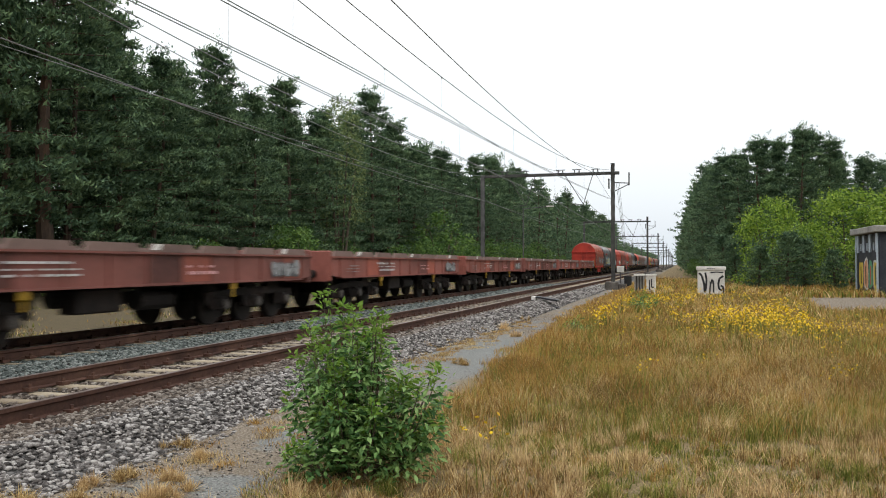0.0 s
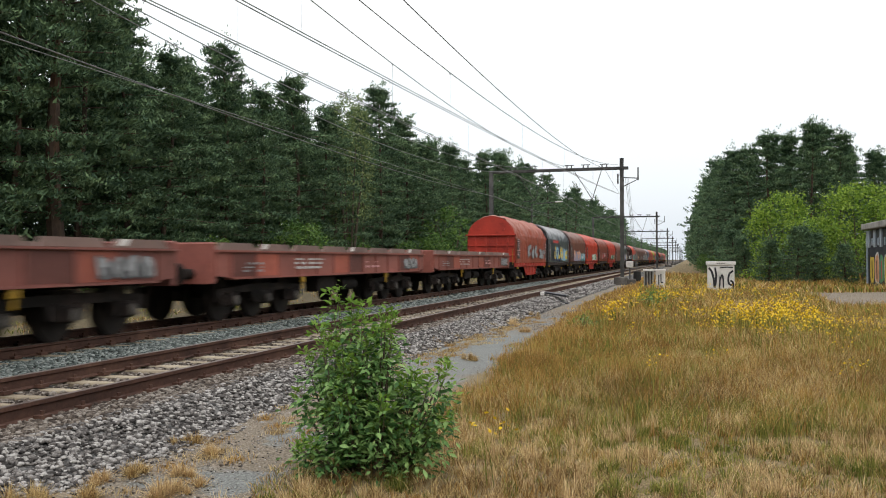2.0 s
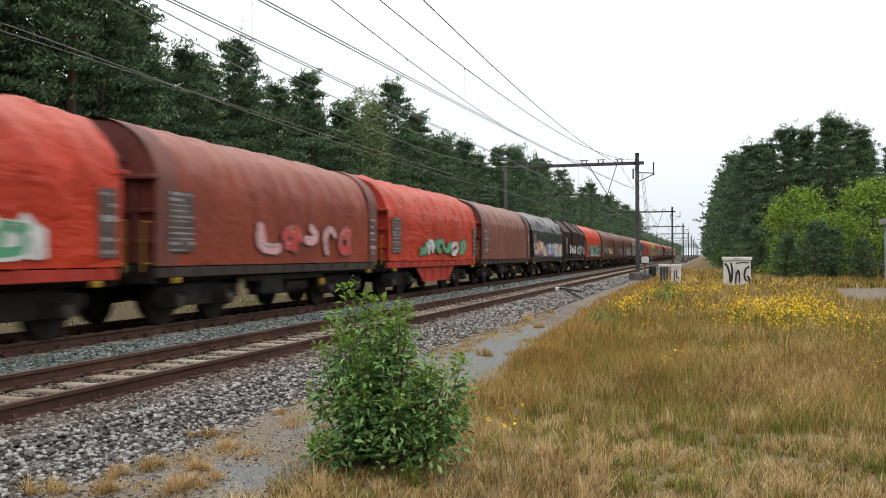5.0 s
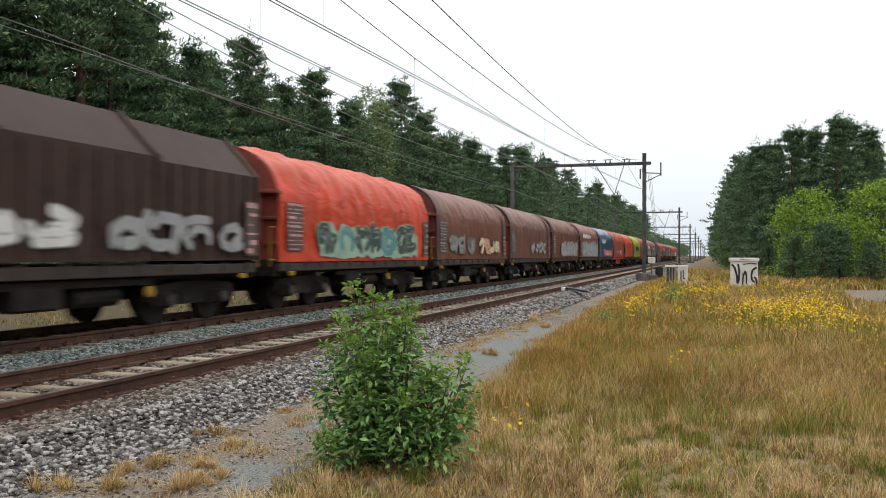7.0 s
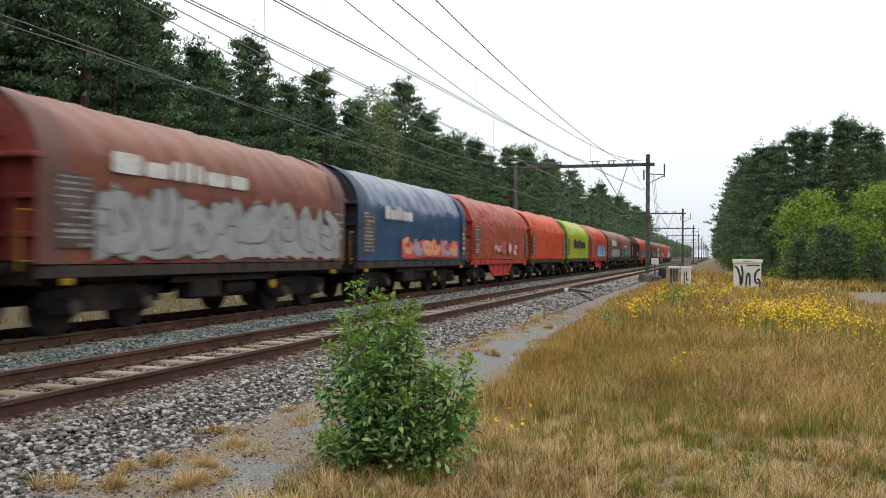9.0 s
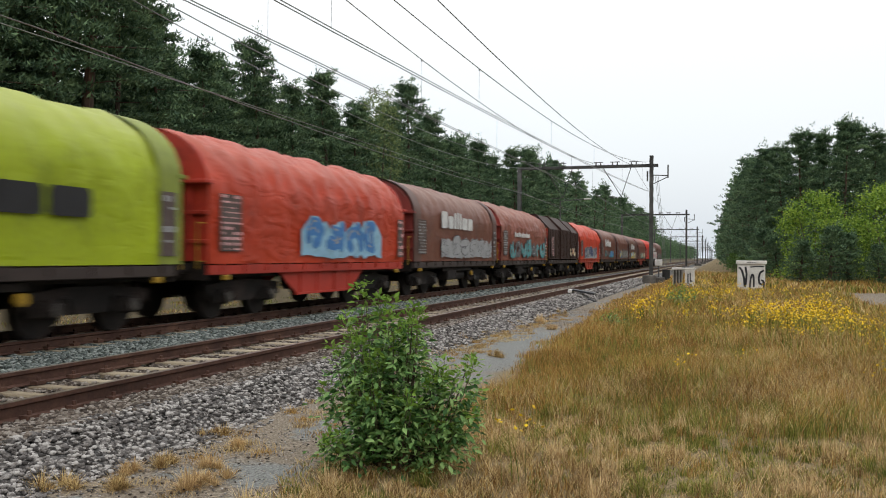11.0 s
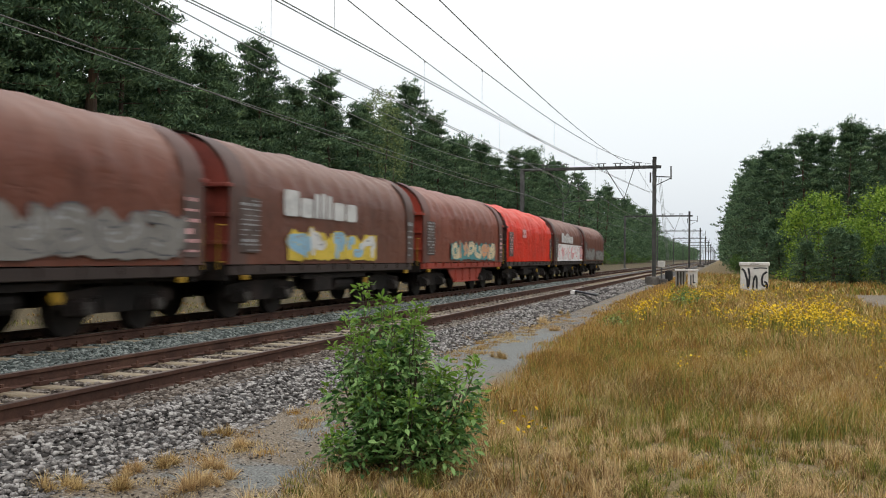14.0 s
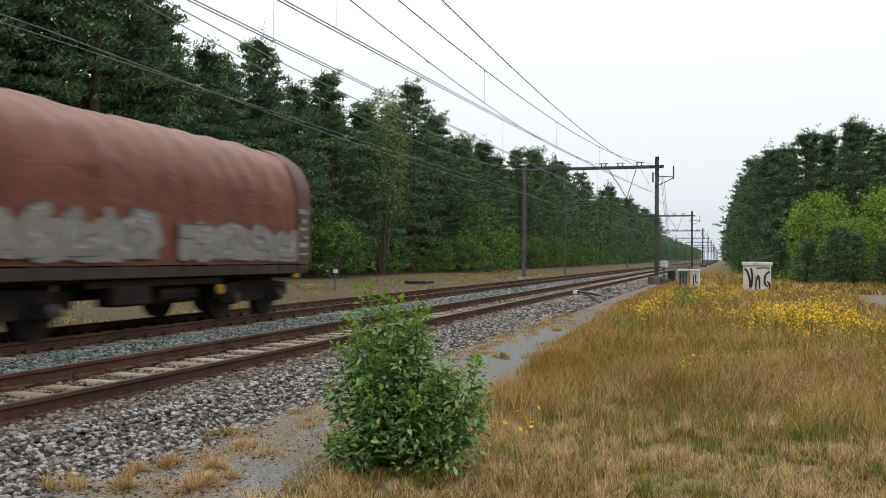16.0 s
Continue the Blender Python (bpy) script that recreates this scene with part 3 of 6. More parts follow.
def hood_mesh(name, mat, fold, seed):
    """The tarpaulin: scalloped folds between the bows, stronger above the shoulder."""
    L = 5.36
    prof = hood_profile()
    m, rows = len(prof), 121
    s = Shape()
    v = []
    for j in range(rows):
        y = -L + 2 * L * j / (rows - 1)
        bow = abs(math.sin(math.pi * (y + L) / 0.89 + 0.9 * noise.noise((y * 0.7 + seed, 0, 5))))
        for i, (x, z) in enumerate(prof):
            up = max(0.0, min(1.0, (z - 2.75) / 0.5))
            n1 = noise.noise((y * 0.9 + seed, z * 1.3, x))
            n2 = noise.noise((y * 2.6 + seed, z * 2.0, x * 2))
            band = math.exp(-((z - 3.02) / 0.22) ** 2)
            d = -fold * (0.22 * up + 1.1 * band) * bow * (0.6 + 0.8 * n1) + fold * 0.7 * n2 * (0.35 + up) + fold * 0.5 * n1
            r1 = 1 - abs(noise.noise((y * 0.8 + z * 1.6 + seed, z * 0.9 - y * 0.5, x * 0.6 + seed)))
            d += fold * 0.55 * (r1 ** 6 - 0.4) * (0.45 + 0.8 * up)
            k = math.hypot(x, z - 2.3) or 1
            end = 1 - 0.35 * max(0, (abs(y) - L + 0.35) / 0.35) ** 2 * up * 0.15
            v.append((x * end + d * (x / k), y, z * (1 if z < 2.3 else 1 - 0.010 * max(0, (abs(y) - L + 0.35) / 0.35) ** 2) + d * max(0, (z - 2.3) / k)))
    f = [(j * m + i, j * m + i + 1, (j + 1) * m + i + 1, (j + 1) * m + i) for j in range(rows - 1) for i in range(m - 1)]
    me = s.add(v, f).mesh(name, mat)
    me.shade_smooth()
    return me


def ribbed_hood_mesh(name, mat):
    """Steel telescopic hood in three sections, with a flat-topped angular roof."""
    s = Shape()
    for y0, y1, g in ((-5.4, -1.75, 0.0), (-1.85, 1.85, 0.06), (1.75, 5.4, 0.0)):
        w, zt = SIDE - 0.03 + g, 3.82 + g
        prof = [(w, 1.2), (w, 3.0 + g), (0.62, zt), (-0.62, zt), (-w, 3.0 + g), (-w, 1.2), (-w + 0.06, 1.2), (-w + 0.06, 2.98), (-0.6, zt - 0.06), (0.6, zt - 0.06), (w - 0.06, 2.98), (w - 0.06, 1.2)]
        s.prism(prof, y0, y1)
        for y in (y0 + 0.06, y1 - 0.06):
            p2 = [(a * 1.03, z + (0.04 if z > 3 else 0)) for a, z in prof[:6]] + [(a * 0.98, z) for a, z in prof[5::-1]]
            s.prism(p2, y - 0.06, y + 0.06)
        for i in range(1, 7):
            y = y0 + (y1 - y0) * i / 7
            s.box(w, w + 0.03, y - 0.03, y + 0.03, 1.25, 3.0)
    return s.mesh(name, mat)


def build_bogie(parent, y, wheelbase=1.8, axles=2):
    b = Shape()
    half = wheelbase * (axles - 1) / 2 + 0.55
    for s in (-1, 1):
        x = s * 1.02
        b.plate([(y - half, 0.45), (y - half + 0.2, 0.62), (y - 0.5, 0.62), (y - 0.4, 0.36), (y + 0.4, 0.36), (y + 0.5, 0.62), (y + half - 0.2, 0.62), (y + half, 0.45),
                 (y + half, 0.72), (y + 0.5, 0.80), (y - 0.5, 0.80), (y - half, 0.72)], x - 0.06, x + 0.06)
        for i in range(axles):
            ya = y + wheelbase * (i - (axles - 1) / 2)
            b.box(x - 0.03, x + 0.16, ya - 0.16, ya + 0.16, 0.32, 0.62, b=0.04)
            for d in (-0.28, 0.28):
                b.tube((x + 0.03, ya + d, 0.36), (x + 0.03, ya + d, 0.66), 0.075, n=8)
            b.tube((x + 0.16, ya, 0.46), (x + 0.21, ya, 0.46), 0.11, n=10)
    b.box(-1.0, 1.0, y - 0.3, y + 0.3, 0.45, 0.86)
    g = part("bogie", b, UNDER, parent)
    for s in (-1, 1):
        for i in range(axles):
            ya = y + wheelbase * (i - (axles - 1) / 2)
            part("axle_box", Shape().tube((s * 1.23, ya, 0.46), (s * 1.27, ya, 0.46), 0.12, 0.10, n=12), AXLEBOX, g)
    return g


AXLEBOX = shade("worn_axle_box", [(0.03, 0.026, 0.024), (0.07, 0.062, 0.056), (0.13, 0.115, 0.10)], 0.6, 0.3, 3, 30)
WHEEL = None


def build_wheel(parent, y, s):
    global WHEEL
    if WHEEL is None:
        w = Shape().tube((-0.065, 0, 0), (0.065, 0, 0), 0.46, n=24)
        w.tube((-0.085, 0, 0), (-0.065, 0, 0), 0.49, n=24).tube((0.06, 0, 0), (0.10, 0, 0), 0.13, n=12)
        WHEEL = w.mesh("wheel", WHEELMAT, True)
    part("wheel", WHEEL, WHEELMAT, parent, at=pose(s * 0.76, y, 0.462, 0, 0, 0 if s > 0 else 180))


BUFFER = None


def build_buffers(g, half, z=1.06):
    global BUFFER
    if BUFFER is None:
        b = Shape().tube((0, -0.62, 0), (0, -0.25, 0), 0.11, n=12).tube((0, -0.3, 0), (0, -0.05, 0), 0.085, n=12)
        b.tube((0, -0.06, 0), (0, -0.01, 0), 0.235, 0.215, n=18)
        BUFFER = b.mesh("buffer", UNDER, True)
    for e in (-1, 1):
        for s in (-1, 1):
            part("buffer", BUFFER, UNDER, g, at=pose(s * 0.875, e * half, z, 0, 0, 0 if e > 0 else 180))
        part("coupling", Shape().box(-0.12, 0.12, e * half - 0.55, e * half - 0.02, z - 0.12, z + 0.03, b=0.03).tube((0, e * half - 0.1, z - 0.05), (0, e * half, z - 0.4), 0.04), UNDER, g)


def build_coil_chassis(g, frame_mat, belly):
    s = Shape().box(-1.15, 1.15, -5.22, 5.22, 0.86, 1.10).box(-1.32, 1.32, -5.35, -5.2, 0.82, 1.22, b=0.02).box(-1.32, 1.32, 5.2, 5.35, 0.82, 1.22, b=0.02)
    part("underframe", s, UNDER, g)
    for e in (-1, 1):
        sill = Shape().box(e * 1.36 - 0.05, e * 1.36 + 0.05, -5.3, 5.3, 0.93, 1.13, b=0.015)
        for i in range(12):
            y = -4.9 + 0.89 * i
            sill.box(e * 1.42 - 0.03, e * 1.42 + 0.025, y - 0.04, y + 0.04, 1.0, 1.16)
        part("side_sill", sill, frame_mat, g)
        if belly:
            p = Shape().plate([(-2.4, 0.95), (-1.55, 0.42), (1.55, 0.42), (2.4, 0.95)], e * 1.30 - 0.02, e * 1.30 + 0.02)
            for y in (-1.4, -0.5, 0.5, 1.4):
                p.box(e * 1.33 - 0.03, e * 1.33 + 0.03, y - 0.03, y + 0.03, 0.42, 0.95)
            p.box(e * 1.33 - 0.05, e * 1.33 + 0.05, -1.6, 1.6, 0.40, 0.45)
            part("belly_girder", p, frame_mat, g)
        else:
            p = Shape().box(e * 1.1 - 0.2, e * 1.1 + 0.2, -1.3, -0.3, 0.45, 0.85, b=0.04).tube((e * 1.0, 0.1, 0.62), (e * 1.0, 1.2, 0.62), 0.19, n=12)
            p.box(e * 1.25 - 0.03, e * 1.25 + 0.03, -1.9, 1.9, 0.78, 0.90)
            part("brake_equipment", p, UNDER, g)
            part("brake_indicator", Shape().tube((e * 1.30, 1.75, 0.66), (e * 1.36, 1.75, 0.66), 0.10, n=14), SAFETY, g, "yellow round brake plate")
    for e in (-1, 1):
        b = build_bogie(g, e * 3.45)
        for i in (-1, 1):
            for s2 in (-1, 1):
                build_wheel(b, e * 3.45 + 0.9 * i, s2)
    build_buffers(g, 5.84)
    for e in (-1, 1):
        for sy in (-1, 1):
            part("tie_down_hook", Shape().box(e * 1.40 - 0.04, e * 1.40 + 0.06, sy * 4.75 - 0.09, sy * 4.75 + 0.09, 0.82, 0.93, b=0.02), SAFETY, g, "yellow hook under the sill")
            h = Shape()
            h.tube((e * 1.30, sy * 5.58, 1.05), (e * 1.30, sy * 5.58, 1.95), 0.017, n=6)
            for z in (1.2, 1.95):
                h.tube((e * 1.30, sy * 5.36, z), (e * 1.30, sy * 5.58, z), 0.017, n=6)
            part("handrail", h, SAFETY, g, "yellow end ladder rail")


def build_end_walls(g, mat):
    prof = hood_profile(SIDE - 0.04, 1.15, 3.86)
    for e in (-1, 1):
        y = e * 5.30
        w = Shape().prism(prof, y - 0.04, y + 0.04)
        wall = part("end_wall", w, mat, g)

        def rib(nm, x0, x1, out, z0, z1):
            part(nm, Shape().box(x0, x1, min(y, y + e * out), max(y, y + e * out), z0, z1, b=0.012), mat, wall)
        rib("ledge", -1.46, 1.46, 0.22, 2.72, 2.80)
        rib("cross_rib", -1.38, 1.38, 0.12, 2.12, 2.20)
        rib("cross_rib", -1.38, 1.38, 0.115, 1.55, 1.63)
        for x in (-0.95, -0.32, 0.32, 0.95):
            rib("upright_rib", x - 0.05, x + 0.05, 0.13, 1.2, 2.75)
        for x in (-0.7, 0.7):
            rib("bracket", x - 0.07, x + 0.07, 0.1, 3.05, 3.17)


def stroke_plate(s, a, b, w, x0, x1):
    """A thick round-ended stroke from a to b on the wall plane."""
    d = Vector((b[0] - a[0], b[1] - a[1]))
    t = math.atan2(d.y, d.x)
    pts = []
    for c, k in ((b, -1), (a, 1)):
        for q in range(5):
            u = t + (math.pi / 2 * k) + math.pi * q / 4
            pts.append((c[0] + math.cos(u) * w, c[1] + math.sin(u) * w))
    s.plate(pts, x0, x1)


def wild_form(rng):
    """A tangle of two or three bent strokes in a unit square."""
    out = []
    for q in range(rng.choice((2, 2, 3))):
        cx, cz, r0 = rng.uniform(0.3, 0.7), rng.uniform(0.3, 0.7), rng.uniform(0.3, 0.55)
        u, span, n = rng.uniform(0, 6.28), rng.choice((-1, 1)) * rng.uniform(1.6, 4.2), rng.randint(3, 5)
        squash = rng.uniform(0.7, 1.5)
        out.append([(min(1.05, max(-0.05, cx + r0 * math.cos(u + span * i / n))), min(1.0, max(0.0, cz + r0 * squash * math.sin(u + span * i / n)))) for i in range(n + 1)])
    if rng.random() < 0.6:
        a = rng.uniform(0, 1)
        out.append([(a, 0.0), (a + rng.uniform(-0.2, 0.2), 1.0)])
    return out


def letters(g, x, y0, y1, z0, z1, fill, line, seed, n=0, label="", bare=False, back=None, accent=None):
    """Sprayed work: a ragged cloud, thick letter-like forms with a rim, and thin light marks; no readable signs."""
    rng = random.Random(seed)
    n = n or max(3, round((y1 - y0) / 1.12))
    cloud, rims, shine = Shape(), Shape(), Shape()
    w, h = (y1 - y0) / n, z1 - z0
    m = n * 5
    edge = [(y0 + (y1 - y0) * i / m, z0 + h * (0.74 + 0.14 * math.sin(i * 1.9 + seed) + rng.uniform(-0.07, 0.10))) for i in range(m + 1)]
    low = [(y0 + (y1 - y0) * i / m, z0 + h * rng.uniform(-0.02, 0.10)) for i in range(m + 1)]
    k = len(edge)
    cloud.add([(x, *p) for p in low] + [(x, *p) for p in edge] + [(x + 0.003, *p) for p in low] + [(x + 0.003, *p) for p in edge],
              [(2 * k + q, 2 * k + q + 1, 3 * k + q + 1, 3 * k + q) for q in range(k - 1)] + [(k + q, k + q + 1, 3 * k + q + 1, 3 * k + q) for q in range(k - 1)])
    forms = []
    for i in range(n):
        glyph = wild_form(rng)
        lo, hi = z0 + h * rng.uniform(0.06, 0.16), z1 - h * rng.uniform(0.02, 0.2)
        a, lw = y0 + w * (i - 0.06) + rng.uniform(-0.04, 0.04), w * rng.uniform(1.0, 1.2)
        slant, bow = rng.uniform(-0.16, 0.16), rng.uniform(-0.1, 0.1)
        t = min(w, h * 0.8) * rng.uniform(0.115, 0.165)
        body, c = Shape(), 0
        for stroke in glyph:
            pts = [(a + lw * (0.10 + 0.80 * u) + slant * (v - 0.5) * h, lo + t + (hi - lo - 2 * t) * v + bow * h * (u - 0.5)) for u, v in stroke]
            for p, q in zip(pts, pts[1:]):
                e = 0.0003 * c + 0.0001 * (i % 3)
                stroke_plate(rims, p, q, t * 1.27, x, x + 0.0050 + e)
                stroke_plate(body, p, q, t * 1.02, x, x + 0.0080 + e)
                if rng.random() < 0.6:
                    u0 = (p[0] * 0.8 + q[0] * 0.2 - t * 0.35, p[1] * 0.8 + q[1] * 0.2 + t * 0.35)
                    u1 = (p[0] * 0.3 + q[0] * 0.7 - t * 0.35, p[1] * 0.3 + q[1] * 0.7 + t * 0.35)
                    stroke_plate(shine, u0, u1, t * 0.2, x, x + 0.0115 + e)
                c += 1
        forms.append(body)
    if bare:
        top = tagged(part("graffiti", rims, line, g, label), kind="stuff")
    else:
        top = part("graffiti", cloud, back or line, g, label)
        tagged(part("line", rims, line, top), kind="stuff")
    for i, body in enumerate(forms):
        part("letter", body, accent if accent and i % 3 == 1 else fill, top)
    if shine.v:
        tagged(part("highlight", shine, SPRAY["silver"], top), kind="stuff")


def bars(g, name, x, y0, y1, z0, z1, rows, mat, seed, back=None, gap=0.45):
    """A panel of unreadable small writing: short bars in rows."""
    rng = random.Random(seed)
    parent = g
    if back is not None:
        parent = part(name, Shape().plate([(y0, z0), (y1, z0), (y1, z1), (y0, z1)], x, x + 0.003), back, g)
        x += 0.003
    s = Shape()
    h = (z1 - z0) / rows
    for r in range(rows):
        z = z0 + h * (r + 0.5 + rng.uniform(-0.12, 0.12))
        y = y0 + 0.03 + rng.uniform(0, 0.06)
        tall = h * gap * rng.choice((0.35, 0.5, 0.8)) / 1.3
        while y < y1 - 0.06:
            l = min(rng.uniform(0.04, 0.22), y1 - 0.02 - y)
            if rng.random() < 0.82:
                s.plate([(y, z - tall), (y + l, z - tall), (y + l, z + tall), (y, z + tall)], x, x + 0.003)
            y += l + rng.uniform(0.02, 0.10)
    tagged(part("writing", s, mat, parent), kind="stuff")


def word_shape(g, x, y0, y1, z0, z1, mat, n=7):
    """A large lettered mark drawn as plain upright blocks."""
    first, y = None, y0
    forms = [(1.0, 1.0), (0.86, 0.76), (0.34, 1.0), (0.36, 1.06), (0.34, 1.0), (0.95, 0.76), (0.90, 0.76)] if n == 7 else [(0.8, 0.8 + 0.2 * (i % 3 == 0)) for i in range(n)]
    k = (y1 - y0) / (sum(f[0] for f in forms) + 0.13 * (len(forms) - 1))
    for wide, tall in forms:
        a, b, t = y, y + wide * k, z0 + (z1 - z0) * tall
        c = min(0.06, (b - a) * 0.3)
        s = Shape().plate([(a + c, z0), (b - c, z0), (b, z0 + c), (b, t - c), (b - c, t), (a + c, t), (a, t - c), (a, z0 + c)], x, x + 0.004)
        y = b + 0.13 * k
        if first is None:
            first = part("lettered_mark", s, mat, g, "plain blocks in place of a lettered mark")
        else:
            part("block", s, mat, first)


BRIGHTRED = (0.62, 0.055, 0.03)
RED = (0.50, 0.075, 0.045)
DULLRED = (0.34, 0.085, 0.055)
BROWN = (0.215, 0.085, 0.058)
DARKBROWN = (0.085, 0.045, 0.036)
GREYBLUE = (0.12, 0.13, 0.145)
PALE = {"white": (0.58, 0.58, 0.57), "grey": (0.20, 0.19, 0.175), "silver": (0.29, 0.295, 0.30), "yellow": (0.60, 0.44, 0.06), "lblue": (0.24, 0.42, 0.55), "blue": (0.05, 0.17, 0.40),
        "teal": (0.08, 0.24, 0.25), "green": (0.09, 0.30, 0.16), "dgreen": (0.035, 0.06, 0.05), "beige": (0.60, 0.50, 0.32), "pink": (0.62, 0.34, 0.34), "peach": (0.60, 0.30, 0.16),
        "black": (0.02, 0.02, 0.022), "purple": (0.14, 0.08, 0.20), "navy": (0.03, 0.045, 0.11), "red": (0.5, 0.06, 0.05), "dgrey": (0.10, 0.10, 0.105), "lilac": (0.30, 0.27, 0.36), "slate": (0.085, 0.085, 0.10), "mint": (0.30, 0.42, 0.33), "chalk": (0.72, 0.69, 0.68), "redline": (0.62, 0.10, 0.10)}
SPRAY = {k: shade("spray_" + k, [tone(c, 0.6), c, tone(c, 1.12)], 0.6, 0, 2.2, 12) for k, c in PALE.items()}
ACCENTS = {"yellow": "lblue", "peach": "lilac", "lblue": "white", "beige": "peach", "teal": "dgrey", "dgreen": "teal", "pink": "red", "chalk": "pink", "navy": "dgrey", "green": "white"}
BOARD = shade("grimy_notice_board", [(0.05, 0.035, 0.03), (0.09, 0.065, 0.058), (0.14, 0.11, 0.10)], 0.7, 0, 2, 20)
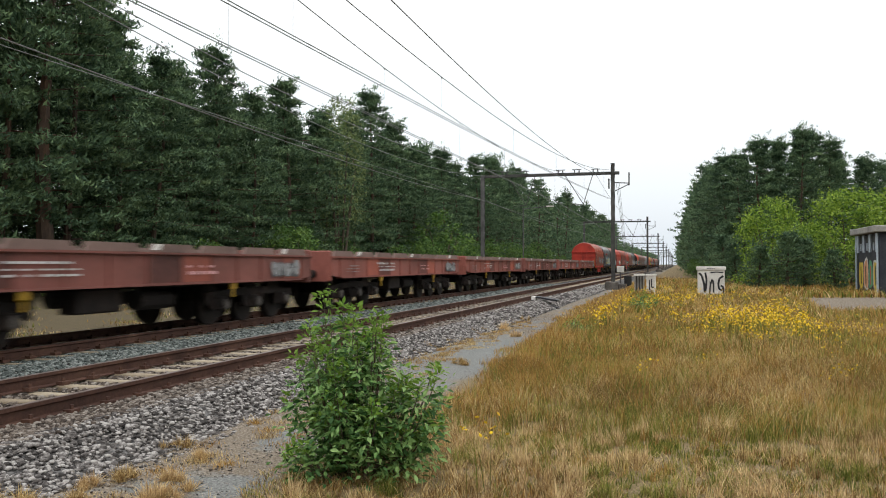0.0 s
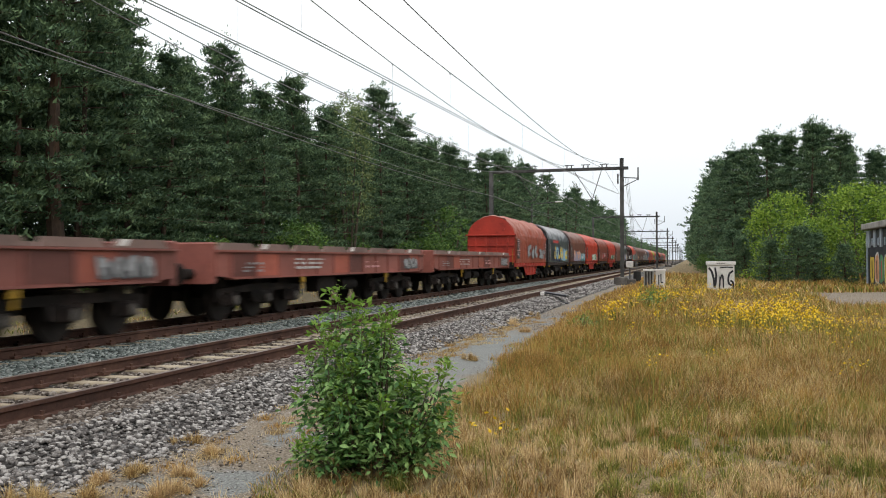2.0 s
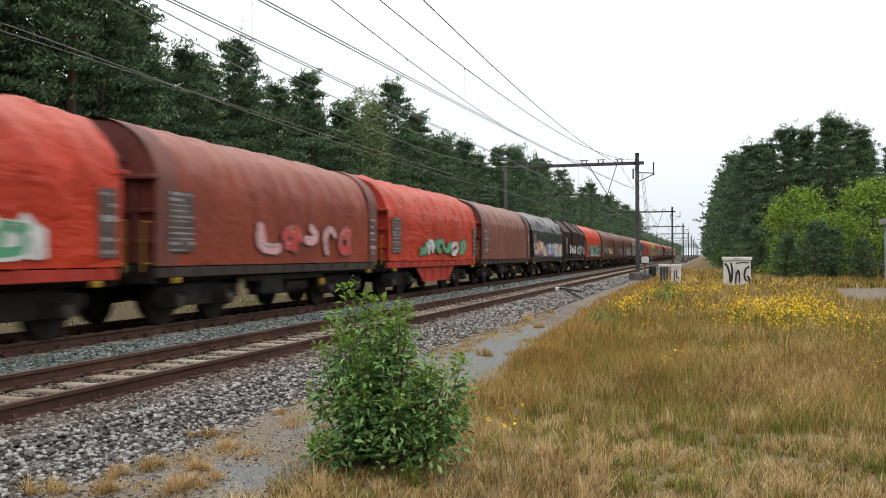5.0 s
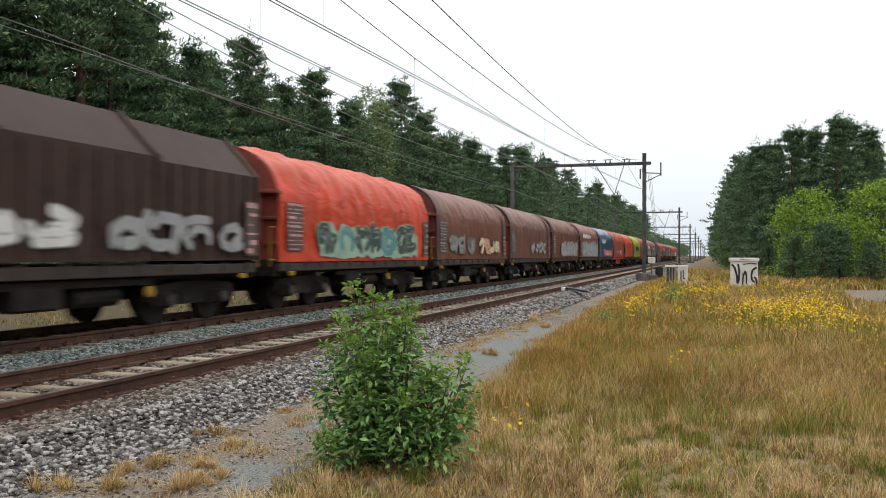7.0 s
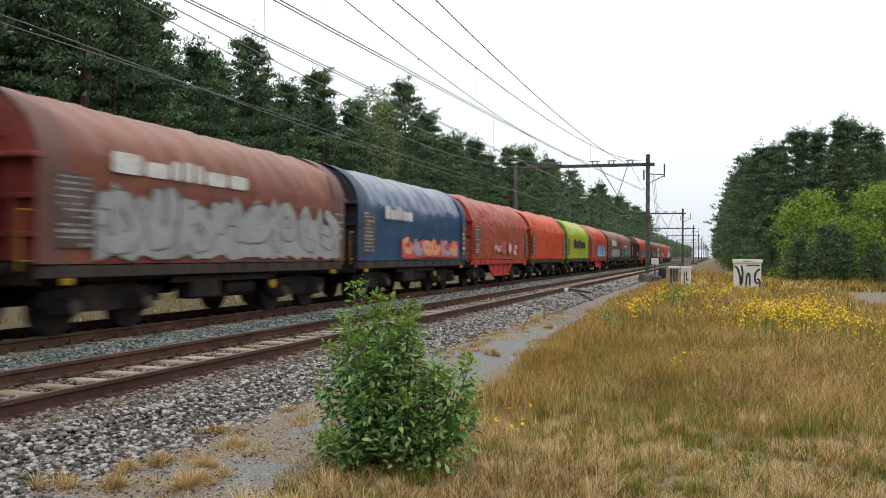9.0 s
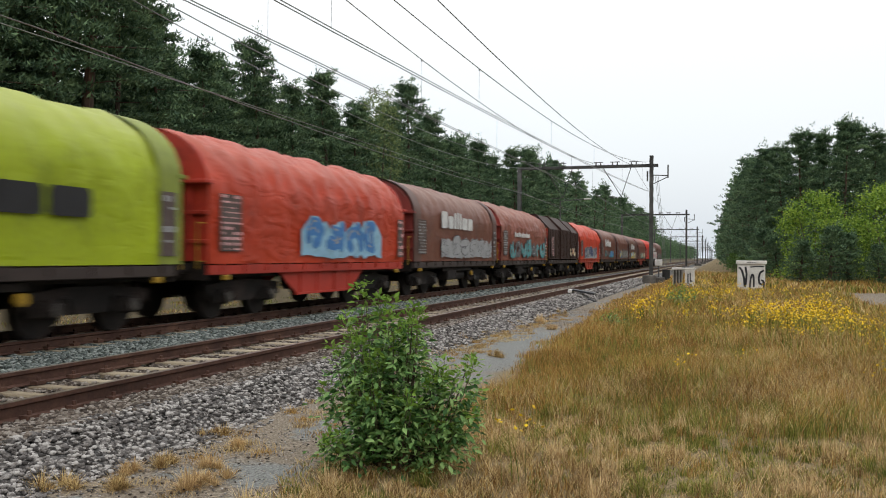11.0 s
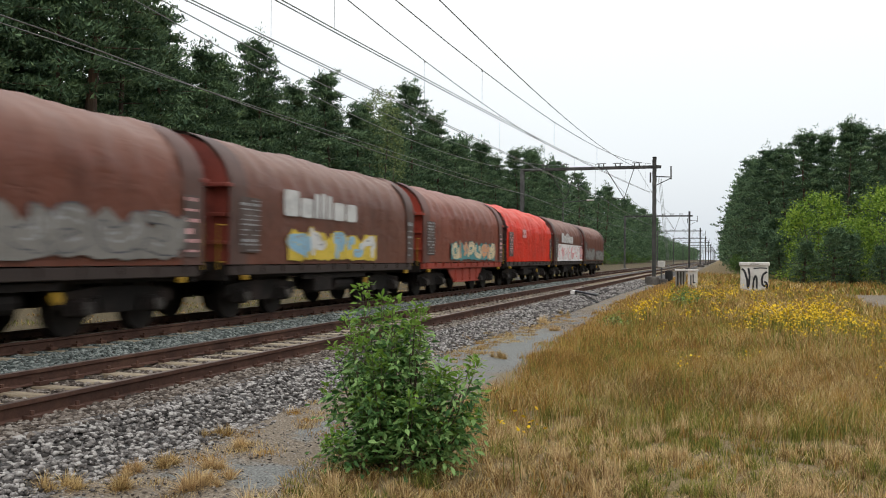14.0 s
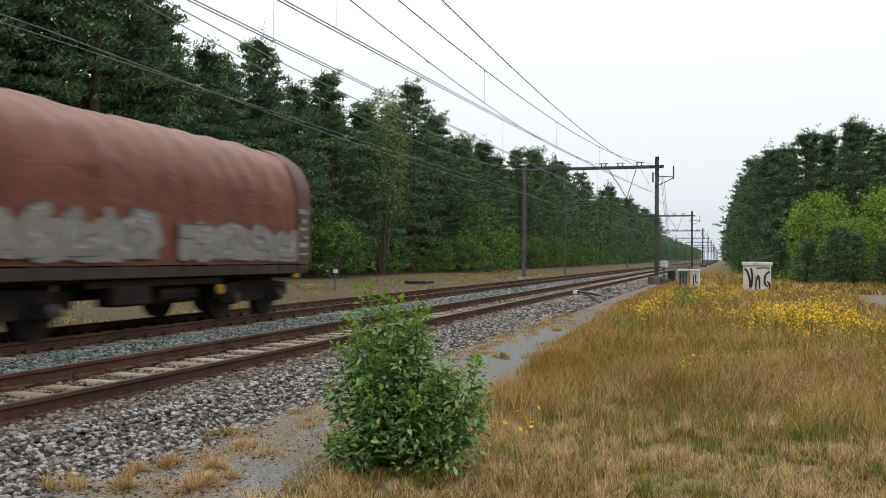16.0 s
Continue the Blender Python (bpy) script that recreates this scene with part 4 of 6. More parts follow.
# colour, end colour, hood kind, belly girder, [graffiti: y0, y1, z0, z1, fill, rim], lettered mark (y0, y1, z0, z1), label
COILS = [
    ((0.33, 0.095, 0.065), BRIGHTRED, "tarp", 1, [(-1.6, 1.9, 1.3, 2.35, "silver", "dgrey"), (2.3, 4.6, 1.3, 2.1, "silver", "dgreen")], None, "faded red tarpaulin wagon with grey graffiti and bright red end"),
    (GREYBLUE, (0.05, 0.05, 0.055), "smooth", 0, [(-2.9, 0.4, 1.25, 2.4, "yellow", "navy"), (0.6, 4.2, 1.25, 2.35, "yellow", "lblue")], (-3.2, -0.6, 2.55, 2.8, "red"), "slate grey hooded wagon with yellow graffiti"),
    (BROWN, (0.20, 0.05, 0.04), "smooth", 0, [(-3.4, 1.2, 1.2, 2.2, "peach", "lilac"), (1.3, 4.8, 1.2, 2.0, "lblue", "teal")], None, "brown hooded wagon with orange and light blue graffiti"),
    (RED, BRIGHTRED, "tarp", 1, [(-0.5, 3.6, 1.25, 2.0, "green", "white")], None, "red tarpaulin wagon with green graffiti"),
    (DULLRED, (0.20, 0.05, 0.04), "smooth", 0, [(-1.8, 3.6, 1.25, 2.2, "pink", "dgrey")], None, "dull red hooded wagon with pale graffiti"),
    (RED, BRIGHTRED, "tarp", 1, [(-2.6, 3.6, 1.25, 2.0, "green", "dgreen")], None, "red tarpaulin wagon with green graffiti over the sill"),
    ((0.30, 0.13, 0.10), (0.25, 0.05, 0.04), "smooth", 0, [], None, "faded red-brown hooded wagon"),
    ((0.05, 0.052, 0.056), (0.03, 0.03, 0.032), "tarp", 0, [(-5.0, -1.0, 1.2, 2.3, "beige", "purple"), (-0.9, 1.7, 1.2, 2.2, "lblue", "purple"), (1.8, 4.9, 1.2, 2.2, "beige", "lblue")], None, "black tarpaulin wagon with beige and blue graffiti"),
    (DARKBROWN, (0.10, 0.05, 0.04), "ribbed", 0, [(-3.2, -0.4, 1.3, 2.1, "white", "grey"), (0.2, 4.8, 1.3, 2.1, "silver", "dgrey")], None, "dark brown steel telescopic hood wagon with white graffiti"),
    ((0.58, 0.10, 0.065), (0.30, 0.06, 0.04), "tarp", 0, [(-3.3, 4.1, 1.2, 2.3, "dgreen", "mint")], None, "bright red tarpaulin wagon with dark green graffiti"),
    (BROWN, (0.20, 0.05, 0.04), "smooth", 0, [(-4.0, -0.4, 1.3, 2.2, "grey", "dgrey"), (0.2, 4.2, 1.3, 2.1, "beige", "dgrey")], None, "brown hooded wagon with beige and grey graffiti"),
    ((0.20, 0.09, 0.07), (0.24, 0.05, 0.04), "smooth", 0, [(-0.3, 4.2, 1.35, 2.1, "silver", "grey")], None, "brown hooded wagon with pale grey graffiti"),
    ((0.19, 0.075, 0.05), (0.30, 0.06, 0.04), "smooth", 0, [(-2.2, 4.6, 1.25, 2.3, "silver", "slate")], None, "brown hooded wagon with white block graffiti"),
    ((0.26, 0.10, 0.068), (0.32, 0.06, 0.05), "smooth", 0, [(-4.2, 5.0, 1.2, 2.6, "silver", "slate")], (-2.6, 1.6, 2.65, 3.0, "white"), "brown hooded wagon with large silver graffiti"),
    ((0.045, 0.10, 0.22), (0.03, 0.035, 0.05), "smooth", 0, [(-2.0, 4.2, 1.2, 1.95, "peach", "red")], (-2.2, 0.2, 2.4, 2.8, "white"), "blue hooded wagon with orange graffiti"),
    (DULLRED, BRIGHTRED, "tarp", 1, [(-1.8, 3.0, 1.3, 1.95, "pink", "grey")], None, "dull red tarpaulin wagon with red belly girder"),
    ((0.55, 0.10, 0.045), (0.40, 0.05, 0.03), "tarp", 0, [], None, "orange red tarpaulin wagon"),
    ((0.46, 0.56, 0.05), (0.30, 0.40, 0.04), "smooth", 0, [], (-2.4, 3.0, 1.9, 2.5, "black"), "lime green hooded wagon with dark marks"),
    ((0.45, 0.075, 0.045), BRIGHTRED, "tarp", 1, [(-1.6, 3.4, 1.25, 2.4, "blue", "lblue")], None, "red tarpaulin wagon with blue graffiti"),
    ((0.22, 0.095, 0.068), (0.30, 0.05, 0.04), "smooth", 0, [(-2.6, 4.4, 1.25, 2.15, "silver", "slate")], (-1.4, 2.6, 2.35, 2.95, "white"), "brown hooded wagon with silver graffiti and a white mark"),
    ((0.25, 0.095, 0.07), (0.40, 0.06, 0.045), "tarp", 0, [(-3.8, 4.6, 1.2, 2.25, "teal", "dgrey")], (-1.6, 1.8, 2.3, 2.55, "white"), "faded brown tarpaulin wagon with teal graffiti"),
    (DARKBROWN, (0.09, 0.05, 0.04), "ribbed", 0, [(1.6, 3.6, 1.35, 2.0, "beige", "grey")], None, "dark brown steel telescopic hood wagon"),
    ((0.56, 0.085, 0.04), (0.58, 0.08, 0.04), "tarp", 1, [(-3.4, 3.2, 1.2, 2.2, "navy", "silver")], None, "orange red tarpaulin wagon with dark blue graffiti"),
    ((0.205, 0.08, 0.055), (0.26, 0.06, 0.045), "smooth", 0, [(-2.9, 0.4, 1.3, 2.0, "teal", "dgrey"), (0.6, 3.2, 1.3, 2.0, "blue", "teal")], (-1.8, 2.2, 2.3, 2.9, "white"), "brown hooded wagon with a white mark and blue graffiti"),
    ((0.21, 0.085, 0.06), (0.32, 0.06, 0.04), "smooth", 0, [(-3.0, -1.2, 1.25, 2.1, "yellow", "blue"), (-0.8, 4.6, 1.25, 2.2, "grey", "slate")], None, "brown hooded wagon with silver outline graffiti"),
    ((0.19, 0.085, 0.062), (0.30, 0.065, 0.045), "smooth", 0, [(-3.0, 2.2, 1.2, 2.05, "lblue", "yellow")], (-2.0, 2.0, 2.25, 2.85, "white"), "brown hooded wagon with light blue graffiti and a white mark"),
    ((0.28, 0.10, 0.072), (0.48, 0.07, 0.04), "smooth", 1, [(-2.4, 3.9, 1.2, 2.05, "beige", "teal")], None, "red-brown hooded wagon with cream graffiti and red end"),
    ((0.72, 0.085, 0.05), (0.09, 0.045, 0.04), "tarp", 0, [], None, "bright red tarpaulin wagon without graffiti"),
    ((0.215, 0.09, 0.065), (0.24, 0.06, 0.045), "smooth", 0, [(-4.2, 5.1, 1.2, 2.15, "chalk", "redline")], (-1.9, 2.3, 2.3, 2.9, "white"), "brown hooded wagon with white and red graffiti"),
    ((0.225, 0.095, 0.07), (0.28, 0.06, 0.045), "smooth", 0, [(-4.6, -0.4, 1.2, 2.15, "grey", "slate"), (0.2, 4.7, 1.2, 2.05, "grey", "slate")], None, "brown hooded wagon with grey outline graffiti at the rear"),
]
MOVING = []


def tarp(c, dusty_sheen=0.5, creased=0.10, gloss=0.5):
    """Coated cloth, grimy in streaks down the sides; the roof's dust and its sheen under the sky are put into the
    colour.
    """
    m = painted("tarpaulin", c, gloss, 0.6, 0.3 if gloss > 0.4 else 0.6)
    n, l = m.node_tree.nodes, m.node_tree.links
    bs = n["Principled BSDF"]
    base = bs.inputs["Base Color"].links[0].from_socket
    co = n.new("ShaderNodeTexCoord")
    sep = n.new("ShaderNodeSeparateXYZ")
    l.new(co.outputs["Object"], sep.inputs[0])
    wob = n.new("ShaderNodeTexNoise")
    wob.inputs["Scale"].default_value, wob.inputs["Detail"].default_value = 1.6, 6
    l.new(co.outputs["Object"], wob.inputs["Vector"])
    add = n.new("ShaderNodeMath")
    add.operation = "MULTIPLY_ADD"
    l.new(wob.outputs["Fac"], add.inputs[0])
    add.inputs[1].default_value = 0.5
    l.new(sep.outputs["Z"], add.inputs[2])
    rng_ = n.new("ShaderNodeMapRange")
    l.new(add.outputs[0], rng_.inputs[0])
    # paler roof: dust plus the sky's sheen, both mixed into the base colour
    rng_.inputs[1].default_value, rng_.inputs[2].default_value, rng_.inputs[4].default_value = 3.15, 3.75, dusty_sheen
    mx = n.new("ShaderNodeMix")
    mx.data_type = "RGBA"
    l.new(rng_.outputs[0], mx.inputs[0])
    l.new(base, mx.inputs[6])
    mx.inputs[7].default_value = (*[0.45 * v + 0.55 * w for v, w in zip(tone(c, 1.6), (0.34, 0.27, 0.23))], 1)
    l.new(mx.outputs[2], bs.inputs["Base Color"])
    mp = n.new("ShaderNodeMapping")
    mp.inputs["Scale"].default_value, mp.inputs["Rotation"].default_value = (1.0, 0.8, 1.5), (0.5, 0, 0)
    l.new(co.outputs["Object"], mp.inputs[0])
    fold = n.new("ShaderNodeTexNoise")
    fold.inputs["Scale"].default_value, fold.inputs["Detail"].default_value, fold.inputs["Distortion"].default_value = 1.5, 2.0, 0.8
    l.new(mp.outputs[0], fold.inputs["Vector"])
    half = n.new("ShaderNodeMath")
    half.operation = "SUBTRACT"
    half.inputs[1].default_value = 0.5
    l.new(fold.outputs["Fac"], half.inputs[0])
    crease = n.new("ShaderNodeMath")
    crease.operation = "ABSOLUTE"
    l.new(half.outputs[0], crease.inputs[0])
    b = n.new("ShaderNodeBump")
    b.inputs["Strength"].default_value, b.inputs["Distance"].default_value = 0.8, creased
    l.new(crease.outputs[0], b.inputs["Height"])
    l.new(b.outputs[0], bs.inputs["Normal"])
    return m


def tarp_colour(c, full=0.66):
    """Old tarpaulin: a little darker and fuller than fresh paint of that colour."""
    g = sum(c) / 3
    return tuple(max(0.01, full * (g + (v - g) * 1.24)) for v in c)


def build_coil_wagon(i, spec):
    colour, end, kind, belly, tags, mark, label = spec
    g = tagged(empty("coil_wagon", pose(FAR, 0, 0)), label, "freight wagon", "wagons of the train")
    frame_mat = painted("wagon_frame_paint", tone(end, 0.6) if belly else (0.040, 0.027, 0.023), 0.65)
    build_coil_chassis(g, frame_mat, belly)
    if kind == "ribbed":
        part("hood", ribbed_hood_mesh("hood", painted("brown_hood_paint", tone(colour, 0.55), 0.6, 0.5, 0.25)), None, g)
    else:
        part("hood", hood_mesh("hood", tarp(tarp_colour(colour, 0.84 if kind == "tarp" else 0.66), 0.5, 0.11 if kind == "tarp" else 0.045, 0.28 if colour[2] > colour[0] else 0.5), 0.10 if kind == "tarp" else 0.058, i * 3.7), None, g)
        # end colour lowered to carry the shade of the narrow gap between wagons
        build_end_walls(g, painted("shaded_end_wall_paint", tone(end, 0.66), 0.55))
        if kind == "smooth":
            band = painted("hood_end_paint", tuple(0.72 * v + 0.014 for v in tone(colour, 0.62)), 0.55)
            for e in (-1, 1):
                s = Shape()
                prof = hood_profile(SIDE + 0.022, 1.15, 3.925)
                y = e * 5.05
                k = len(prof)
                s.add([(px, yy, pz) for yy in (y - 0.33, y + 0.33) for px, pz in prof], [(q, q + 1, k + q + 1, k + q) for q in range(k - 1)])
                part("hood_end", s, band, g, smooth=True)
    x = SIDE + (0.045 if kind != "ribbed" else 0.075)
    for k, (y0, y1, z0, z1, fill, rim) in enumerate(tags):
        if rim == "redline":
            part("painted_panel", Shape().plate([(y0 - 0.2, z0 - 0.04), (y1 + 0.05, z0 - 0.04), (y1 + 0.05, z1 + 0.06), (y0 - 0.2, z1 + 0.06)], x - 0.02, x), SPRAY[fill], g, "chalky white sprayed panel")
        letters(g, x + 0.001, y0, y1, z0, z1, SPRAY[fill], SPRAY[rim], i * 10 + k, bare=rim in ("dgrey", "grey", "dgreen", "redline"), back=SPRAY[fill] if rim == "slate" else None,
                accent=SPRAY[ACCENTS[fill]] if fill in ACCENTS else None)
    if mark:
        back = 1.2 if mark[4] == "white" else 0.0
        word_shape(g, x, mark[0] - back, mark[1] - back, mark[2], mark[3], SPRAY[mark[4]], 7 if mark[3] - mark[2] > 0.3 else 12)
    bars(g, "data_panel", x, -5.05, -4.25, 1.40, 2.55, 11, SPRAY["silver" if i % 3 else "pink"], i, BOARD)
    bars(g, "data_panel", x, 4.75, 5.2, 1.3, 2.45, 6, SPRAY["silver" if i % 2 else "pink"], i + 50, BOARD)
    if i == 27:
        bars(g, "sign", x, -2.3, -1.5, 2.35, 2.75, 1, SPRAY["red"], 3, SPRAY["pink"])
    rear = 112.32 + 11.68 * i
    MOVING.append((g, rear - 5.37))


def build_flat_wagon(front, i):
    c = [(0.24, 0.075, 0.055), (0.20, 0.07, 0.055), (0.26, 0.085, 0.065)][i % 3]
    body_mat = painted("oxide_red_paint", c, 0.65)
    g = tagged(empty("flat_wagon", pose(FAR, 0, 0)), "empty red-brown flat wagon with low side beams and stanchions", "freight wagon", "wagons of the train")
    patch_mats = (painted("fresh_oxide_paint", tuple(min(1, v * q) for v, q in zip(c, (1.45, 1.15, 0.95))), 0.6), painted("dark_oxide_paint", tone(c, 0.55), 0.7))
    L = 7.2
    for e in (-1, 1):
        s = Shape().plate([(-L, 1.02), (-L + 0.6, 0.96), (L - 0.6, 0.96), (L, 1.02), (L, 1.52), (-L, 1.52)], e * 1.36 - 0.03, e * 1.36 + 0.03)
        s.box(e * 1.38 - 0.08, e * 1.38 + 0.08, -L, L, 1.52, 1.56).box(e * 1.36 - 0.09, e * 1.36 + 0.09, -L + 0.6, L - 0.6, 0.93, 0.965)
        for k in range(13):
            y = -6.6 + 1.1 * k
            s.box(e * 1.39 - 0.03, e * 1.39 + 0.03, y - 0.03, y + 0.03, 0.97, 1.52)
        part("side_beam", s, body_mat, g)
        for k in range(12):
            if (k * 7 + i * 3) % 5 in (0, 2):
                y = -6.57 + 1.1 * k
                part("side_panel", Shape().box(min(e * 1.391, e * 1.397), max(e * 1.391, e * 1.397), y, y + 1.04, 0.985, 1.50), patch_mats[(k + i) % 2], g)
    part("deck", Shape().box(-1.33, 1.33, -L, L, 1.40, 1.50), painted("deck_boards", (0.13, 0.095, 0.075), 0.85), g)
    side_top = painted("stanchion_boards", (0.20, 0.135, 0.115), 0.75)
    for k in range(8):
        y0 = -L + 0.12 + k * 1.78
        for e in (-1, 1):
            st = Shape().plate([(y0, 1.565), (y0 + 1.55, 1.565), (y0 + 1.42, 1.72), (y0 + 0.1, 1.72)], e * 1.36 - 0.04, e * 1.36 + 0.04)
            part("drop_board", st, side_top, g)
            if k % 3 == 1:
                part("painted_stripe", Shape().plate([(y0 + 0.06, 1.60), (y0 + 0.3, 1.60), (y0 + 0.4, 1.715), (y0 + 0.16, 1.715)], e * 1.40, e * 1.404), WHITEPAINT, g)
    for e in (-1, 1):
        h = Shape().box(-1.36, 1.36, e * L - 0.08, e * L + 0.08, 0.85, 1.72, b=0.03)
        h.box(-1.3, -0.6, min(e * L, e * (L + 0.14)), max(e * L, e * (L + 0.14)), 0.85, 1.28).box(0.6, 1.3, min(e * L, e * (L + 0.14)), max(e * L, e * (L + 0.14)), 0.85, 1.28)
        part("headstock", h, body_mat, g)
        b = build_bogie(g, e * 4.6, 1.5, 3)
        for k in (-1, 0, 1):
            for s2 in (-1, 1):
                build_wheel(b, e * 4.6 + 1.5 * k, s2)
    u = Shape().box(-0.7, 0.7, -L + 0.1, L - 0.1, 0.86, 1.4)
    for e in (-1, 1):
        u.box(e * 0.95 - 0.2, e * 0.95 + 0.2, -1.6, -0.4, 0.48, 0.9, b=0.03).tube((e * 0.95, 0.2, 0.64), (e * 0.95, 1.3, 0.64), 0.18, n=12)
    part("underframe", u, UNDER, g)
    for k in (-1, 1):
        part("brake_lever", Shape().box(1.36, 1.44, k * 3.1 - 0.09, k * 3.1 + 0.09, 0.78, 0.94, b=0.02).box(1.38, 1.42, k * 3.1 - 0.025, k * 3.1 + 0.025, 0.62, 0.79), SAFETY, g, "yellow lever plate")
    build_buffers(g, L + 0.72)
    bars(g, "data_panel", 1.43, -6.2, -5.2, 1.06, 1.32, 3, SPRAY["silver"], i)
    bars(g, "data_panel", 1.43, -3.6, -1.8, 1.10, 1.42, 3, SPRAY["white"], i + 5)
    bars(g, "data_panel", 1.43, 1.2, 2.4, 1.10, 1.34, 2, SPRAY["pink"], i + 9)
    letters(g, 1.425, 4.9, 6.4, 1.02, 1.46, SPRAY["silver"], SPRAY["dgrey"], 300 + i, 4)
    MOVING.append((g, front + L))


for i, spec in enumerate(COILS):
    build_coil_wagon(i, spec)
for i in range(7):
    build_flat_wagon(-9.4 + 15.83 * i, i)


# ---------- plants ----------
def quads(rng, centres, length, width, up=0.3, droop=0.0, out=None, flat=False):
    """Pointed leaf slips at the centres: arrays of vertices and triangles (two a leaf)."""
    n = len(centres)
    d = rng.normal(size=(n, 3))
    d[:, 2] = d[:, 2] * 0.6 + up
    if out is not None:
        d += out
    d /= np.linalg.norm(d, axis=1)[:, None]
    s = np.cross(d, rng.normal(size=(n, 3)) * (0.55 if flat else 1.0) + np.array([0, 0, 1.0 if flat else 0.0]))
    s /= np.linalg.norm(s, axis=1)[:, None] + 1e-9
    L = (length * rng.uniform(0.7, 1.3, n))[:, None]
    W = (width * rng.uniform(0.7, 1.3, n))[:, None]
    a, b = centres - d * L * 0.5, centres + d * L * 0.5
    mid = centres + np.array([0, 0, -droop]) * L
    V = np.stack([a, mid + s * W * 0.5, b, mid - s * W * 0.5], 1).reshape(-1, 3)
    k = np.arange(n)[:, None] * 4
    F = np.concatenate([k + np.array([[0, 1, 2]]), k + np.array([[0, 2, 3]])], 1).reshape(-1, 3)
    return V, F


def crown_mesh(name, mat, centres, rng, length, width, up, out=None):
    V, F = quads(rng, centres, length, width, up, 0.1, out, True)
    return many(name, V, F, mat)


def pine_meshes(seed, h, low, spread, tufts, leaves, slip=(0.27, 0.085), girth=0.15):
    """A Scots pine: tapering trunk with limbs, needles in flat, ragged plates on the limbs."""
    rng = np.random.default_rng(seed)
    bark = Shape()
    pts = [Vector((0.25 * math.sin(seed + z * 0.31), 0.25 * math.cos(seed * 2 + z * 0.27), z)) for z in np.linspace(-0.3, h * 0.96, 9)]
    for i, (a, b) in enumerate(zip(pts, pts[1:])):
        r0, r1 = girth * (1 - i / 8.6) + 0.02, girth * (1 - (i + 1) / 8.6) + 0.02
        bark.tube(a, b, r0, r1, 7)
    P, O = [], []
    nb = 88
    for i in range(nb):
        u = ((i + rng.uniform(0, 1)) / nb) ** 0.85
        z = low + (h - low) * u * 0.98
        prof = min(1.0, 0.80 + 1.0 * u) * max(0.16, 1 - max(0.0, u - 0.40) / 0.64) ** 0.75
        L = spread * prof * rng.uniform(0.62, 1.2)
        ang = i * 2.4 + rng.uniform(-0.5, 0.5)
        rise = rng.uniform(-0.10, 0.16) + 0.45 * max(0, u - 0.65)
        q = min(7.9, max(0, (z + 0.3) / (h * 0.96 + 0.3) * 8))
        base = pts[int(q)].lerp(pts[min(8, int(q) + 1)], q - int(q))
        tip = base + Vector((math.cos(ang) * L, math.sin(ang) * L, L * rise))
        if i % 2 == 0:
            bark.tube(base, base.lerp(tip, 0.85), 0.045 * (1.2 - u), 0.015, 4)
        fan = np.array([-math.sin(ang), math.cos(ang), 0.0])
        for k in range(tufts):
            f = rng.uniform(0.10, 1.0) ** 0.7
            wide = rng.normal() * 0.30 * (0.25 + f) * (0.4 + L / 4)
            c = np.array(base.lerp(tip, f)) + fan * wide + np.array([0, 0, rng.normal() * 0.07 - 0.10 * abs(wide)])
            m = leaves
            P.append(c + rng.normal(size=(m, 3)) * np.array([0.17, 0.17, 0.075]))
            O.append(np.repeat(np.array([[math.cos(ang) * 0.9, math.sin(ang) * 0.9, 0.75]]) + fan * np.sign(wide) * 0.5, m, 0))
    for k in range(tufts * 4):
        c = np.array([0, 0, h * rng.uniform(0.84, 1.0)]) + rng.normal(size=3) * np.array([0.40, 0.40, 0.3])
        P.append(c + rng.normal(size=(leaves, 3)) * 0.16)
        O.append(np.repeat(np.array([[0, 0, 0.9]]), leaves, 0))
    C, D = np.concatenate(P), np.concatenate(O)
    return bark.mesh("trunk", BARK), crown_mesh("crown", PINE, C, rng, slip[0], slip[1], 0.3, D)


def broadleaf_meshes(seed, h, r, clumps, leaves, size, mat, low=0.1):
    """A shrub or small tree: several stems, leaves gathered in uneven clumps."""
    rng = np.random.default_rng(seed)
    bark = Shape()
    P = []
    stems = 6
    for i in range(stems):
        a = i * 6.28 / stems + rng.uniform(-0.4, 0.4)
        b = Vector((math.cos(a) * r * 0.6, math.sin(a) * r * 0.6, h * rng.uniform(0.55, 0.85)))
        bark.tube((0.15 * math.cos(a), 0.15 * math.sin(a), -0.2), b * 0.5, 0.02 * h / 2, 0.014 * h / 2, 5).tube(b * 0.5, b, 0.014 * h / 2, 0.008, 5)
    for i in range(clumps):
        a, u = rng.uniform(0, 6.28), rng.uniform(low, 1)
        rad = r * math.sqrt(max(0.06, 1 - (max(0, u - 0.42) / 0.62) ** 2)) * rng.uniform(0.45, 1.05)
        c = np.array([math.cos(a) * rad, math.sin(a) * rad, u * h])
        P.append(c + rng.normal(size=(leaves, 3)) * np.array([0.15, 0.15, 0.11]) * r * 0.75)
    C = np.concatenate(P)
    C[:, 2] = np.maximum(C[:, 2], 0.05)
    V, F = quads(rng, C, size, size * 0.62, 0.1, 0.12)
    return bark.mesh("trunk", TWIG), many("crown", V, F, mat)


def plant(name, meshes, m, label, category, group, scale=1.0, lower="trunk"):
    g = tagged(empty(name, m), label, category, group)
    for nm, me in zip((lower, "crown"), meshes):
        ob = part(nm, me, None, g)
        ob.scale = (scale, scale, scale) if not isinstance(scale, tuple) else scale
    return g


